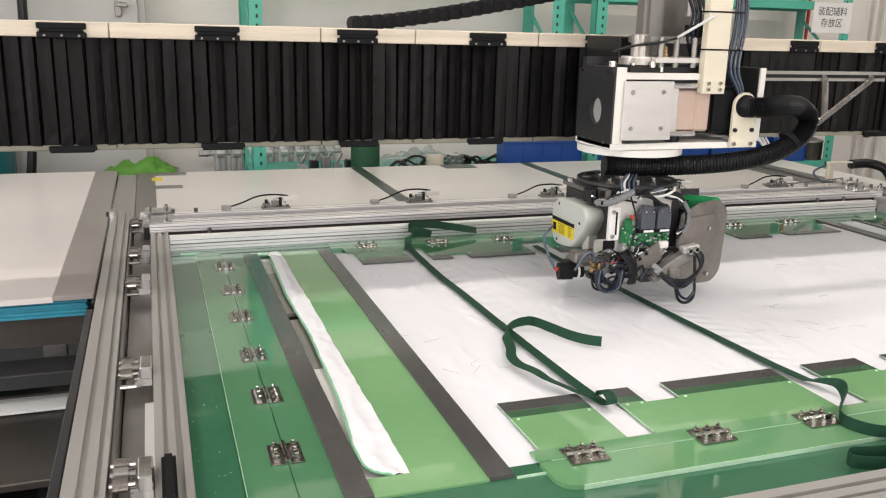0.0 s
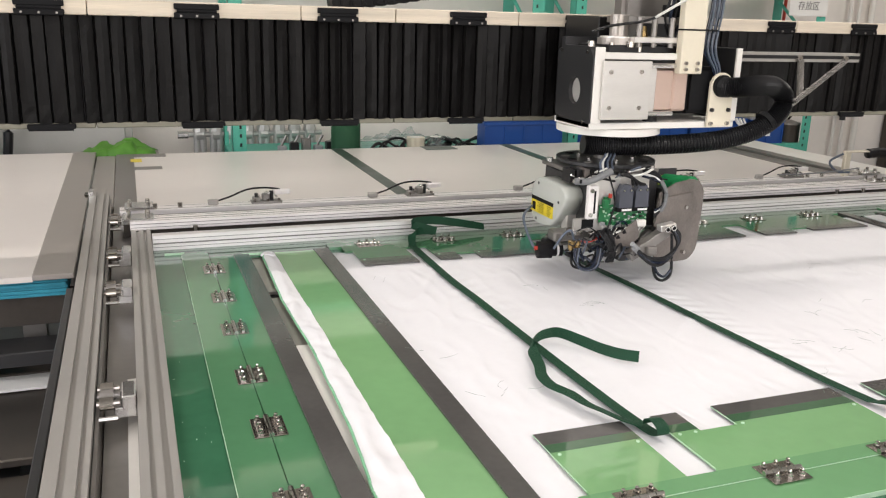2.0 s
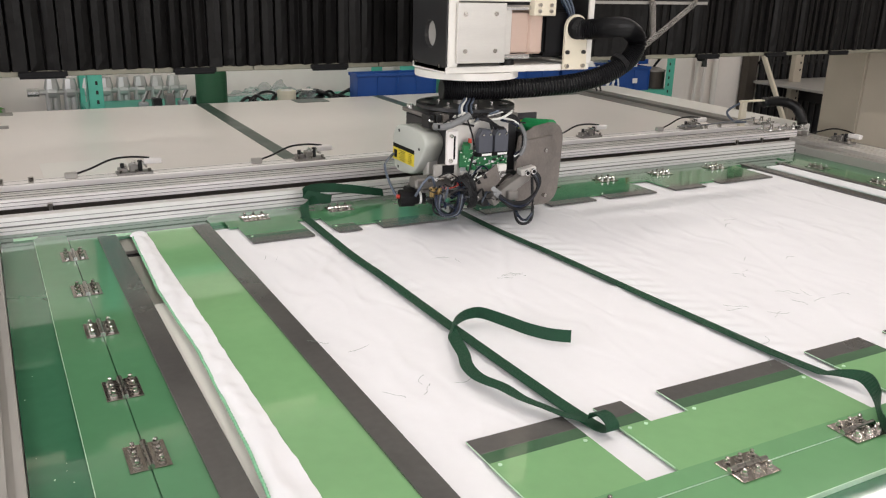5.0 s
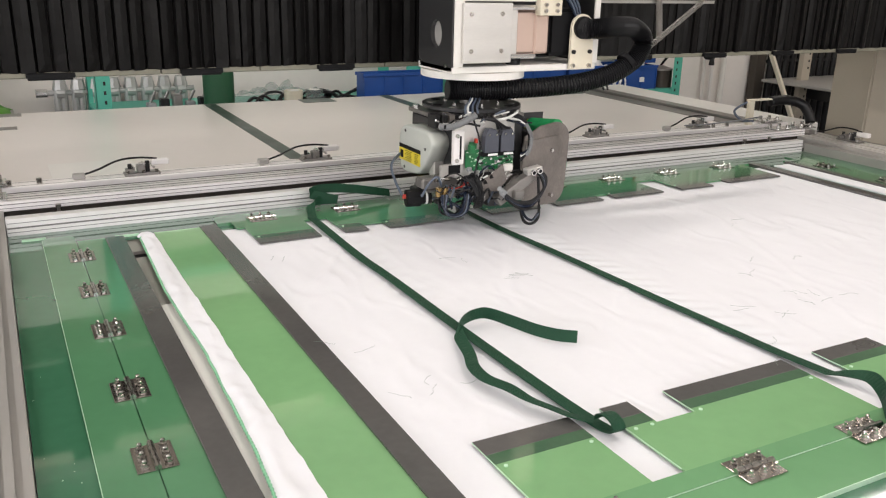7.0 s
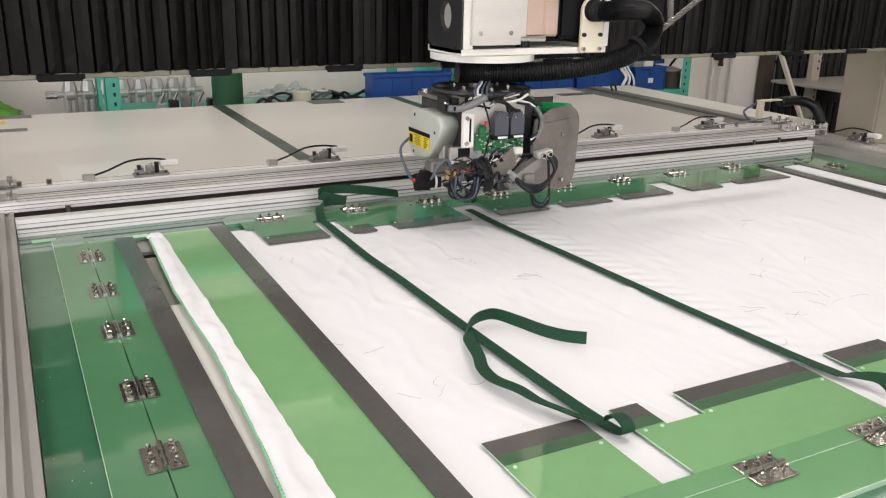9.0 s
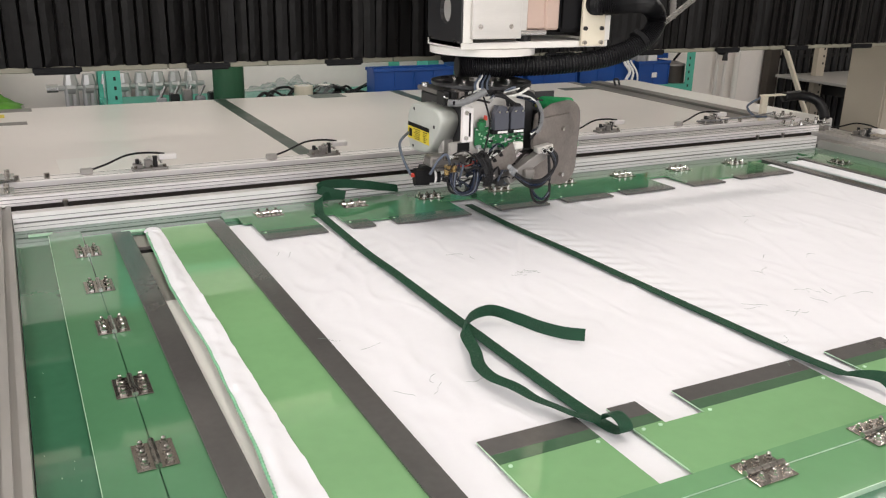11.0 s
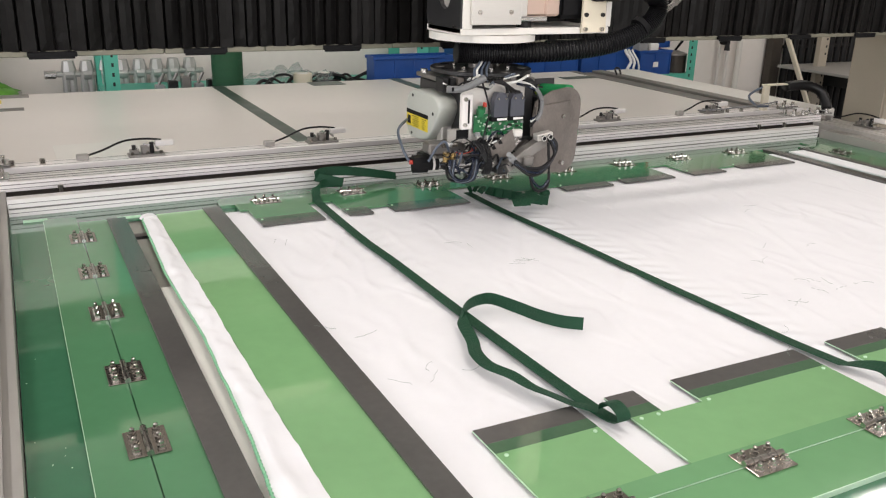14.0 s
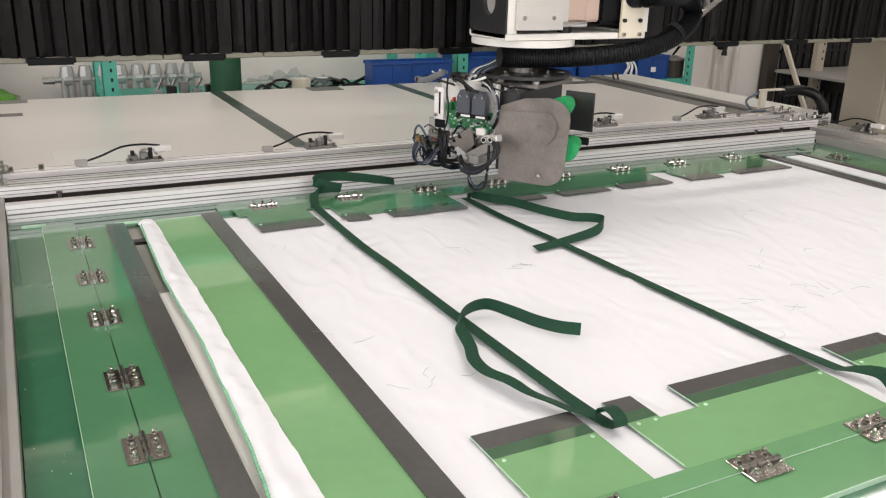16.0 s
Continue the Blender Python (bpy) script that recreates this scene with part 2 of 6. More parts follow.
def tube(bm, pts, r, seg=8, n=6, ribs=0.0):
    path = smooth_path(pts, n)
    rings, up = [], Vector((0, 0, 1))
    for i, p in enumerate(path):
        d = (path[min(i + 1, len(path) - 1)] - path[max(i - 1, 0)]).normalized()
        a = d.cross(up)
        if a.length < 0.15:
            a = d.cross(Vector((0, 1, 0)))
        a.normalize()
        c = a.cross(d)
        rr = r * (1 + (ribs if i % 2 else -ribs))
        rings.append([bm.verts.new(p + rr * (math.cos(2 * math.pi * k / seg) * a + math.sin(2 * math.pi * k / seg) * c)) for k in range(seg)])
    for u, v in zip(rings, rings[1:]):
        for k in range(seg):
            bm.faces.new((u[k], u[(k + 1) % seg], v[(k + 1) % seg], v[k]))
    bm.faces.new(rings[0][::-1])
    bm.faces.new(rings[-1])
    return bm


def ribbon(bm, pts, dirs, width, thick=0.0016, n=6):
    """A band along pts whose width runs along dirs."""
    path, across = smooth_path(pts, n), smooth_path(dirs, n)
    rows = []
    for i, (p, w) in enumerate(zip(path, across)):
        d = (path[min(i + 1, len(path) - 1)] - path[max(i - 1, 0)]).normalized()
        w = (w - d * w.dot(d)).normalized()
        nrm = d.cross(w).normalized() * thick / 2
        a, b = p - w * width / 2, p + w * width / 2
        rows.append([bm.verts.new(q) for q in (a + nrm, b + nrm, b - nrm, a - nrm)])
    for u, v in zip(rows, rows[1:]):
        for k in range(4):
            bm.faces.new((u[k], u[(k + 1) % 4], v[(k + 1) % 4], v[k]))
    bm.faces.new(rows[0][::-1])
    bm.faces.new(rows[-1])
    return bm


def prism(bm, pts, z0, z1):
    lo = [bm.verts.new((x, y, z0)) for x, y in pts]
    hi = [bm.verts.new((x, y, z1)) for x, y in pts]
    n = len(pts)
    bm.faces.new(lo[::-1])
    bm.faces.new(hi)
    for i in range(n):
        bm.faces.new((lo[i], lo[(i + 1) % n], hi[(i + 1) % n], hi[i]))
    return bm


def rounded(x0, x1, y0, y1, r, corners=(1, 1, 1, 1), seg=5):
    """Outline of a rectangle; corners: lower left, lower right, upper right, upper left."""
    out = []
    for (cx, cy, a0, on) in ((x0 + r, y0 + r, 180, corners[0]), (x1 - r, y0 + r, 270, corners[1]), (x1 - r, y1 - r, 0, corners[2]), (x0 + r, y1 - r, 90, corners[3])):
        if on:
            out += [(cx + r * math.cos(radians(a0 + 90 * k / seg)), cy + r * math.sin(radians(a0 + 90 * k / seg))) for k in range(seg + 1)]
        else:
            out.append((x0 if cx < (x0 + x1) / 2 else x1, y0 if cy < (y0 + y1) / 2 else y1))
    return out


def upright_prism(bm, pts, y0, y1):
    """Outline in x and z, thick along y."""
    n = len(pts)
    a = [bm.verts.new((x, y0, z)) for x, z in pts]
    b = [bm.verts.new((x, y1, z)) for x, z in pts]
    bm.faces.new(a)
    bm.faces.new(b[::-1])
    for i in range(n):
        bm.faces.new((a[i], b[i], b[(i + 1) % n], a[(i + 1) % n]))
    return bm


ORIGIN = {}


def mesh_of(name, bm, material, shift, smooth=False):
    bmesh.ops.translate(bm, verts=bm.verts, vec=-shift)
    bmesh.ops.recalc_face_normals(bm, faces=bm.faces)
    me = bpy.data.meshes.new(name)
    bm.to_mesh(me)
    bm.free()
    me.materials.append(material)
    if smooth:
        me.shade_smooth()
    return me


def thing(name, base, label, category, group="", kind=""):
    """An empty at its base that carries parts; parts are modelled in the place's coordinates."""
    ob = new(name)
    ob.empty_display_size = 0.05
    ob.location = base
    ORIGIN[ob.name] = Vector(base)
    return tagged(ob, label, category, group, kind)


def part(name, bm, material, parent, label="", smooth=False):
    base = ORIGIN[parent.name]
    ob = new(name, mesh_of(name, bm, material, base, smooth))
    ob.parent = parent
    ORIGIN[ob.name] = base
    return tagged(ob, label)


def single(name, bm, material, base, label, category, group="", kind="", smooth=False):
    ob = new(name, mesh_of(name, bm, material, Vector(base), smooth))
    ob.location = base
    ORIGIN[ob.name] = Vector(base)
    return tagged(ob, label, category, group, kind)


def B():
    return bmesh.new()


def bolts(parent, places, r=0.006, h=0.006, axis=(0, 0, 1), material=None):
    for p in places:
        p = Vector(p)
        b = rod(B(), p, p + Vector(axis) * h, r, seg=8)
        part("bolt", b, material or M_BOLT, parent)


FED, CARRIED = [], []   # things that ride on the template feed; things that ride on the carriage


# ---- the room ----
def room():
    X0, X1, Y0, Y1, H = -4.0, 9.0, -3.6, 5.4, 3.5
    single("floor", box(B(), X0, X1, Y0, Y1, -0.1, 0.0), M_FLOOR, (0, 0, 0), "grey painted workshop floor", "floor", kind="structure")
    single("ceiling", box(B(), X0, X1, Y0, Y1, H, H + 0.1), M_CEIL, (0, 0, H), "plain white workshop ceiling", "ceiling", kind="structure")
    single("wall_north", box(B(), X0, X1, Y1, Y1 + 0.2, 0, H), M_WALL, (0, Y1, 0), "off-white plastered workshop wall", "wall", kind="structure")
    # window walls with openings
    def pierced(name, along, at, thick, lo, hi, w0, w1, z0, z1):
        bm = B()
        for a0, a1, b0, b1 in ((lo, hi, 0, z0), (lo, hi, z1, H), (lo, w0, z0, z1), (w1, hi, z0, z1)):
            if along == "x":
                box(bm, a0, a1, at, at + thick, b0, b1)
            else:
                box(bm, at, at + thick, a0, a1, b0, b1)
        single(name, bm, M_WALL, (0, 0, 0), "off-white workshop wall with a wide window opening", "wall", kind="structure")
    pierced("wall_south", "x", Y0 - 0.2, 0.2, X0, X1, -3.0, 4.2, 1.1, 3.1)
    pierced("wall_west", "y", X0 - 0.2, 0.2, Y0, Y1, -0.6, 3.8, 1.1, 3.0)
    single("wall_east", box(B(), X1, X1 + 0.2, Y0, Y1, 0, H), M_WALL, (X1, 0, 0), "off-white plastered workshop wall", "wall", kind="structure")
    # housings for the assumed tube lamps
    for tx, ty in TUBES:
        lamp = thing("ceiling_lamp", (tx, ty, 3.5), "assumed white tube lamp under the ceiling, out of view", "lamp", "ceiling tube lamps")
        part("housing", box(B(), tx - 0.64, tx + 0.64, ty - 0.07, ty + 0.07, 3.45, 3.5), M_WHITEPAINT, lamp)
        part("tube", rod(B(), (tx - 0.6, ty, 3.44), (tx + 0.6, ty, 3.44), 0.015), M_TUBEGLOW, lamp)
    # wall pipes and dark cabinet doors behind the machine
    for px, r in ((5.36, 0.014), (5.45, 0.014), (5.58, 0.024)):
        single("wall_pipe", rod(B(), (px, 5.34, 0.0), (px, 5.34, 3.4), r), M_WHITEPAINT, (px, 5.34, 0), "white painted pipe running up the wall", "pipe", "wall pipes")
    for px in (-0.55, -0.42, -0.1, -0.02):
        single("wall_pipe", rod(B(), (px, 5.3, 0.0), (px, 5.3, 3.4), 0.02), M_WHITEPAINT, (px, 5.3, 0), "white painted pipe running up the wall", "pipe", "wall pipes")
    cab = thing("metal_cabinet", (-0.5, 5.1, 0), "pale grey steel cabinet with a lever handle on its door", "cabinet")
    part("body", box(B(), -0.98, 0.0, 5.12, 5.38, 0.0, 2.1, 0.006), M_CABINET, cab)
    part("door", box(B(), -0.75, -0.04, 5.095, 5.118, 0.08, 2.06, 0.005), M_CABINET, cab)
    b = box(B(), -0.16, -0.125, 5.07, 5.094, 1.64, 1.72, 0.004)
    box(b, -0.15, -0.09, 5.05, 5.07, 1.69, 1.71, 0.003)
    part("handle", b, M_STEEL, cab, "steel lever handle")


room()


# ---- machine table, left wing and guides ----
def machine_table():
    t = thing("machine_table", (1.6, 2.4, 0), "long machine table with a white laminate top", "table")
    part("tabletop", box(B(), -0.085, 3.212, 0.55, 4.43, 0.84, 0.88, 0.004), M_TABLE, t)
    part("side_board", box(B(), 3.474, 3.70, 2.84, 4.40, 0.835, 0.882, 0.006), M_WHITEPAINT, t, "white side board")
    for x in (0.1, 3.2):
        for y in (0.7, 2.4, 4.2):
            part("leg", box(B(), x - 0.05, x + 0.05, y - 0.05, y + 0.05, 0, 0.84, 0.004), M_STEEL, t)
    part("apron", box(B(), -0.08, 3.3, 0.56, 0.60, 0.5, 0.838), M_STEEL, t, "steel apron")
    for x0, x1, y0, y1 in ((0.995, 1.055, 2.3, 4.428), (1.985, 2.045, 2.3, 4.428)):
        part("dark_strip", box(B(), x0, x1, y0, y1, 0.8802, 0.8816), M_TAPE, t, "dark grey tape strip on the top")
    for x0, x1, y0, y1 in ((1.50, 1.68, 4.30, 4.42), (2.98, 3.2, 4.12, 4.2)):
        part("steel_tag", box(B(), x0, x1, y0, y1, 0.8802, 0.882), M_TAPE, t)
    for x0, x1, y0, y1 in ((-0.08, 0.145, 4.33, 4.42), (-0.02, 0.115, 3.98, 4.05)):
        part("steel_tag", box(B(), x0, x1, y0, y1, 0.8802, 0.882), M_STEEL, t)
    part("yellow_tag", box(B(), -0.02, 0.03, 4.19, 4.27, 0.8802, 0.8822), M_YELLOW, t, "small yellow sticker")
    # steel throat strip let into the top, with a dark gap
    part("throat_bed", box(B(), 0.18, 0.46, 0.60, 1.689, 0.8802, 0.8888), M_WHITEPAINT, t)
    part("throat_bed", box(B(), 0.18, 0.46, 2.451, 3.2, 0.8802, 0.8835), M_WHITEPAINT, t)
    part("throat_plate", box(B(), 0.18, 0.46, 1.69, 2.02, 0.8802, 0.8888), M_PLATE, t)
    part("throat_plate", box(B(), 0.18, 0.46, 2.07, 2.45, 0.8802, 0.8888), M_PLATE, t)
    part("throat_gap", box(B(), 0.18, 0.46, 2.021, 2.069, 0.8802, 0.8808), M_BLACK, t)
    # right edge channel
    for x0, x1, z1 in ((3.215, 3.262, 0.882), (3.268, 3.385, 0.868), (3.392, 3.472, 0.880)):
        part("edge_rail", box(B(), x0, x1, 0.55, 4.43, 0.84, z1, 0.003), M_STEEL, t, "anodised edge rail")
    rods = B()
    tube(rods, [(3.41, 4.20, 0.88), (3.41, 4.22, 0.915), (3.44, 4.22, 0.915), (3.44, 4.20, 0.88)], 0.006)
    part("pull_handle", rods, M_DARK, t)
    part("side_strip", box(B(), -0.084, -0.004, 0.56, 4.42, 0.8802, 0.8815), M_STEEL, t, "worn steel strip under the rollers")
    part("white_strip", box(B(), -0.046, -0.030, 0.56, 1.62, 0.8816, 0.884), M_WHITEPAINT, t)
    # metal slab and rail beside the template on the left
    part("side_slab", box(B(), -0.175, -0.088, 0.55, 4.43, 0.80, 0.874, 0.003), M_PLATE, t, "worn steel side slab")
    return t


machine_table()


def left_wing():
    w = thing("wing_table", (-0.8, 3.4, 0), "white side table with a steel edge plate", "table")
    part("top", prism(B(), rounded(-1.15, -0.285, 2.40, 4.54, 0.10, (0, 0, 0, 1)), 0.862, 0.878), M_TABLE, w)
    part("edge_plate", box(B(), -0.285, -0.18, 2.395, 4.53, 0.866, 0.882, 0.002), M_PLATE, w, "bare steel edge plate")
    for i in range(5):
        z = 0.816 + i * 0.0095
        part("foam_sheet", box(B(), -1.14, -0.20 - 0.004 * (i % 2), 2.41 + 0.003 * (i % 3), 4.45, z, z + 0.0088, 0.001), M_TEAL, w, "teal foam sheet")
    part("steel_beam", box(B(), -1.15, -0.19, 2.43, 2.50, 0.73, 0.812), M_DSTEEL, w)
    part("steel_tray", box(B(), -1.15, -0.16, 2.30, 2.42, 0.66, 0.70, 0.003), M_DGREY, w)
    for x in (-1.1, -0.3):
        for y in (2.5, 4.4):
            part("leg", box(B(), x - 0.03, x + 0.03, y - 0.03, y + 0.03, 0, 0.73), M_STEEL, w)
    s = thing("lower_shelf", (-0.7, 2.2, 0), "low steel shelf with folded sheet metal panels beside the machine", "shelf")
    part("panel", box(B(), -1.3, -0.235, 2.36, 2.62, 0.60, 0.62, 0.003), M_DSTEEL, s)
    part("panel", box(B(), -1.3, -0.235, 1.90, 2.28, 0.58, 0.60, 0.003), M_DSTEEL, s)
    part("panel", box(B(), -1.3, -0.245, 1.2, 1.88, 0.55, 0.57, 0.003), M_DSTEEL, s)
    part("white_sheet", box(B(), -1.3, -0.20, 2.27, 2.39, 0.605, 0.612), M_PAPER, s, "folded white sheet")
    part("foot", box(B(), -1.25, -0.30, 1.3, 2.5, 0.0, 0.55), M_DGREY, s)
    side = thing("machine_side_frame", (-0.19, 2.0, 0), "dark steel side frame of the machine with bolt heads", "machine frame")
    part("plate", box(B(), -0.195, -0.178, 0.5, 2.3, 0.45, 0.868, 0.002), M_DGREY, side)
    for i in range(9):
        part("bolt", rod(B(), (-0.196, 0.9 + i * 0.16, 0.80), (-0.203, 0.9 + i * 0.16, 0.80), 0.008, seg=8), M_DARK, side)


left_wing()


def profile(bm, axis, a0, a1, b0, b1, z0, z1, grooves):
    """An extruded rail along x or y, with grooves let into its top: (offset, width)."""
    edges, last = [], b0
    for g0, gw in grooves:
        edges.append((last, b0 + g0, z1))
        edges.append((b0 + g0, b0 + g0 + gw, z1 - 0.008))
        last = b0 + g0 + gw
    edges.append((last, b1, z1))
    pts = [(b0, z0)]
    for e0, e1, z in edges:
        pts += [(e0, z), (e1, z)]
    pts.append((b1, z0))
    n = len(pts)
    make = (lambda a, p: (a, p[0], p[1])) if axis == "x" else (lambda a, p: (p[0], a, p[1]))
    u = [bm.verts.new(make(a0, p)) for p in pts]
    v = [bm.verts.new(make(a1, p)) for p in pts]
    bm.faces.new(u)
    bm.faces.new(v[::-1])
    for i in range(n):
        bm.faces.new((u[i], v[i], v[(i + 1) % n], u[(i + 1) % n]))
    return bm


def rail_x(parent, name, x0, x1, y0, y1, z0, z1, slots, top=()):
    """A rail along x; dark strips paint the shade of T-slots on its front (height from its foot, width), and on its top
    (offset, width).
    """
    r = part(name, box(B(), x0, x1, y0, y1, z0, z1, 0.0012), M_RAIL, parent)
    for o, w in slots:
        part("slot", box(B(), x0 + 0.002, x1 - 0.002, y0 - 0.0004, y0 + 0.001, z0 + o, z0 + o + w), M_SLOT_SHADE, r)
    for o, w in top:
        part("slot", box(B(), x0 + 0.002, x1 - 0.002, y0 + o, y0 + o + w, z1 - 0.001, z1 + 0.0004), M_SLOT_SHADE, r)
    return r


def left_guide():
    g = thing("guide_rail", (-0.12, 2.0, 0.874), "long anodised aluminium guide rail beside the template", "rail")
    part("rail", profile(B(), "y", 0.5, 3.24, -0.160, -0.098, 0.874, 0.930, [(0.020, 0.010), (0.046, 0.008)]), M_RAIL_GREY, g)
    part("running_strip", box(B(), -0.096, -0.09, 0.5, 3.2, 0.874, 0.915), M_STEEL, g)
    part("end_stop", box(B(), -0.166, -0.15, 3.19, 3.25, 0.88, 0.945, 0.002), M_CHROME, g)
    bolts(g, [(-0.168, 3.205, 0.93), (-0.168, 3.235, 0.93)], 0.007, 0.012, (-1, 0, 0))


left_guide()


# ---- gantry beam with bellows ----
BEAM_Y = 2.35


def gantry():
    g = thing("gantry_beam", (1.5, 2.45, 1.28), "long gantry beam with pale wooden edges and black bellows", "gantry")
    part("core", box(B(), -1.6, 3.6, BEAM_Y + 0.025, BEAM_Y + 0.28, 1.295, 1.585), M_DARK, g)
    # cream edge strips in lengths, top and bottom; the bottom ones are coloured darker for shade
    cuts = [-1.6, -0.95, -0.52, -0.091, 0.448, 0.717, 1.10, 1.62, 2.14, 2.66, 3.12, 3.6]
    for a, b in zip(cuts, cuts[1:]):
        part("top_strip", box(B(), a + 0.0012, b - 0.0012, BEAM_Y - 0.002, BEAM_Y + 0.07, 1.565, 1.604, 0.002), M_CREAMBEAM, g)
        part("bottom_strip", box(B(), a + 0.0012, b - 0.0012, BEAM_Y + 0.006, BEAM_Y + 0.28, 1.281, 1.295, 0.002), M_LIP_SHADE, g)
    part("top_cover", box(B(), -1.6, 3.6, BEAM_Y + 0.07, BEAM_Y + 0.29, 1.59, 1.603), M_CREAM, g)
    # pleats: flat cloth faces with a narrow crease between them, pushed together beside the carriage
    rnd = random.Random(4)
    x = -1.6
    while x < 3.58:
        tight = 1.60 < x < 1.80
        w = (0.015 if tight else 0.0375) + rnd.uniform(-0.005, 0.005) * (0.3 if tight else 1)
        lean = rnd.uniform(-0.005, 0.005)
        dep = 0.014 + rnd.uniform(-0.004, 0.004)
        tilt = rnd.uniform(-0.006, 0.007) * (0.4 if tight else 1)
        bm = B()
        n = 12
        rows = []
        for k in range(n + 1):
            s = k / n
            z = 1.294 + (1.567 - 1.294) * s
            wob = 0.0005 * math.sin(3.1 * k + x * 40) + 0.4 * lean * (s - 0.5)
            hem = rnd.uniform(-0.001, 0.0022) if k < 2 else 0.0
            sag = 0.003 * math.sin(math.pi * s) + 0.0015 * noise.noise(Vector((x * 30, s * 5, 2)))
            y0 = BEAM_Y + 0.022
            prof = ((0.0, 0.003), (0.05, dep * 0.8), (0.10, dep + tilt), (0.5, dep + sag + hem), (0.90, dep - tilt + sag * 0.5), (0.955, dep * 0.75 - tilt), (1.0, 0.003))
            rows.append([bm.verts.new((x + w * u + wob, y0 - max(d, 0.002), z)) for u, d in prof])
        for u, v in zip(rows, rows[1:]):
            for i in range(len(u) - 1):
                bm.faces.new((u[i], u[i + 1], v[i + 1], v[i]))
        bm.faces.new(rows[0])
        bm.faces.new(rows[-1])
        part("pleat", bm, M_BELLOWS, g)
        x += w
    # black hinge clips on both edges
    for cx in (-0.20 - 0.375, -0.20, 0.174, 0.549, 0.936, 1.31, 1.69, 2.07, 2.43, 2.79, 3.16):
        b = box(B(), cx - 0.057, cx + 0.057, BEAM_Y - 0.012, BEAM_Y - 0.003, 1.585, 1.600, 0.002)
        box(b, cx - 0.057, cx + 0.057, BEAM_Y - 0.013, BEAM_Y - 0.003, 1.562, 1.578, 0.002)
        rod(b, (cx - 0.05, BEAM_Y - 0.010, 1.581), (cx + 0.05, BEAM_Y - 0.010, 1.581), 0.005, seg=8)
        c = part("hinge_clip", b, M_BLACK, g, "black hinge clip")
        for dx in (-0.04, 0.0, 0.04):
            part("screw", rod(B(), (cx + dx, BEAM_Y - 0.013, 1.569), (cx + dx, BEAM_Y - 0.017, 1.569), 0.003, seg=8), M_STEEL, c)
        b = box(B(), cx - 0.053, cx + 0.061, BEAM_Y - 0.010, BEAM_Y + 0.004, 1.2815, 1.2945, 0.002)
        rod(b, (cx - 0.05, BEAM_Y - 0.008, 1.281), (cx + 0.055, BEAM_Y - 0.008, 1.281), 0.004, seg=8)
        part("hinge_clip", b, M_BLACK, g, "black hinge clip")
    part("end_bracket", box(B(), 3.602, 4.38, BEAM_Y + 0.03, 2.95, 1.30, 1.58, 0.006), M_BEIGE, g)
    # portal columns
    for x0, x1 in ((3.90, 4.40), (-2.1, -1.62)):
        c = thing("portal_column", ((x0 + x1) / 2, 2.85, 0), "broad beige painted portal column of the gantry", "column", "portal columns")
        part("shaft", box(B(), x0, x1, 2.73, 2.96, 0.0, 1.296, 0.010, 2), M_BEIGE, c)
        part("base_plate", box(B(), x0 - 0.02, x1 + 0.06, 2.66, 3.02, 0.0, 0.03, 0.004), M_BEIGE, c)
    # drag chain over the beam
    ch = thing("drag_chain", (0.8, 2.5, 1.604), "black plastic cable drag chain lying over the beam", "cable chain")
    for i in range(22):
        s = i / 21
        px, pz = 0.60 + 0.72 * s, 1.618 + 0.125 * s ** 1.3
        b = B()
        upright_prism(b, [(px - 0.021 + 0.018 * math.cos(radians(a)) * (1 if abs(a) < 90 or a > 270 else 1), pz + 0.022 * math.sin(radians(a))) for a in range(0, 360, 30)], 2.47, 2.54)
        box(b, px - 0.02, px + 0.014, 2.468, 2.542, pz - 0.015, pz + 0.015, 0.003)
        rod(b, (px - 0.004, 2.462, pz), (px - 0.004, 2.548, pz), 0.009, seg=10)
        part("link", b, M_BLACK, ch)


gantry()


# ---- the clamped template that is fed under the head ----
Z0, Z1, Z2 = 0.8960, 0.9000, 0.9046   # top of the base sheet, of the panels, of the strips
NEAR_Y, FAR_Y = 1.132, 2.625


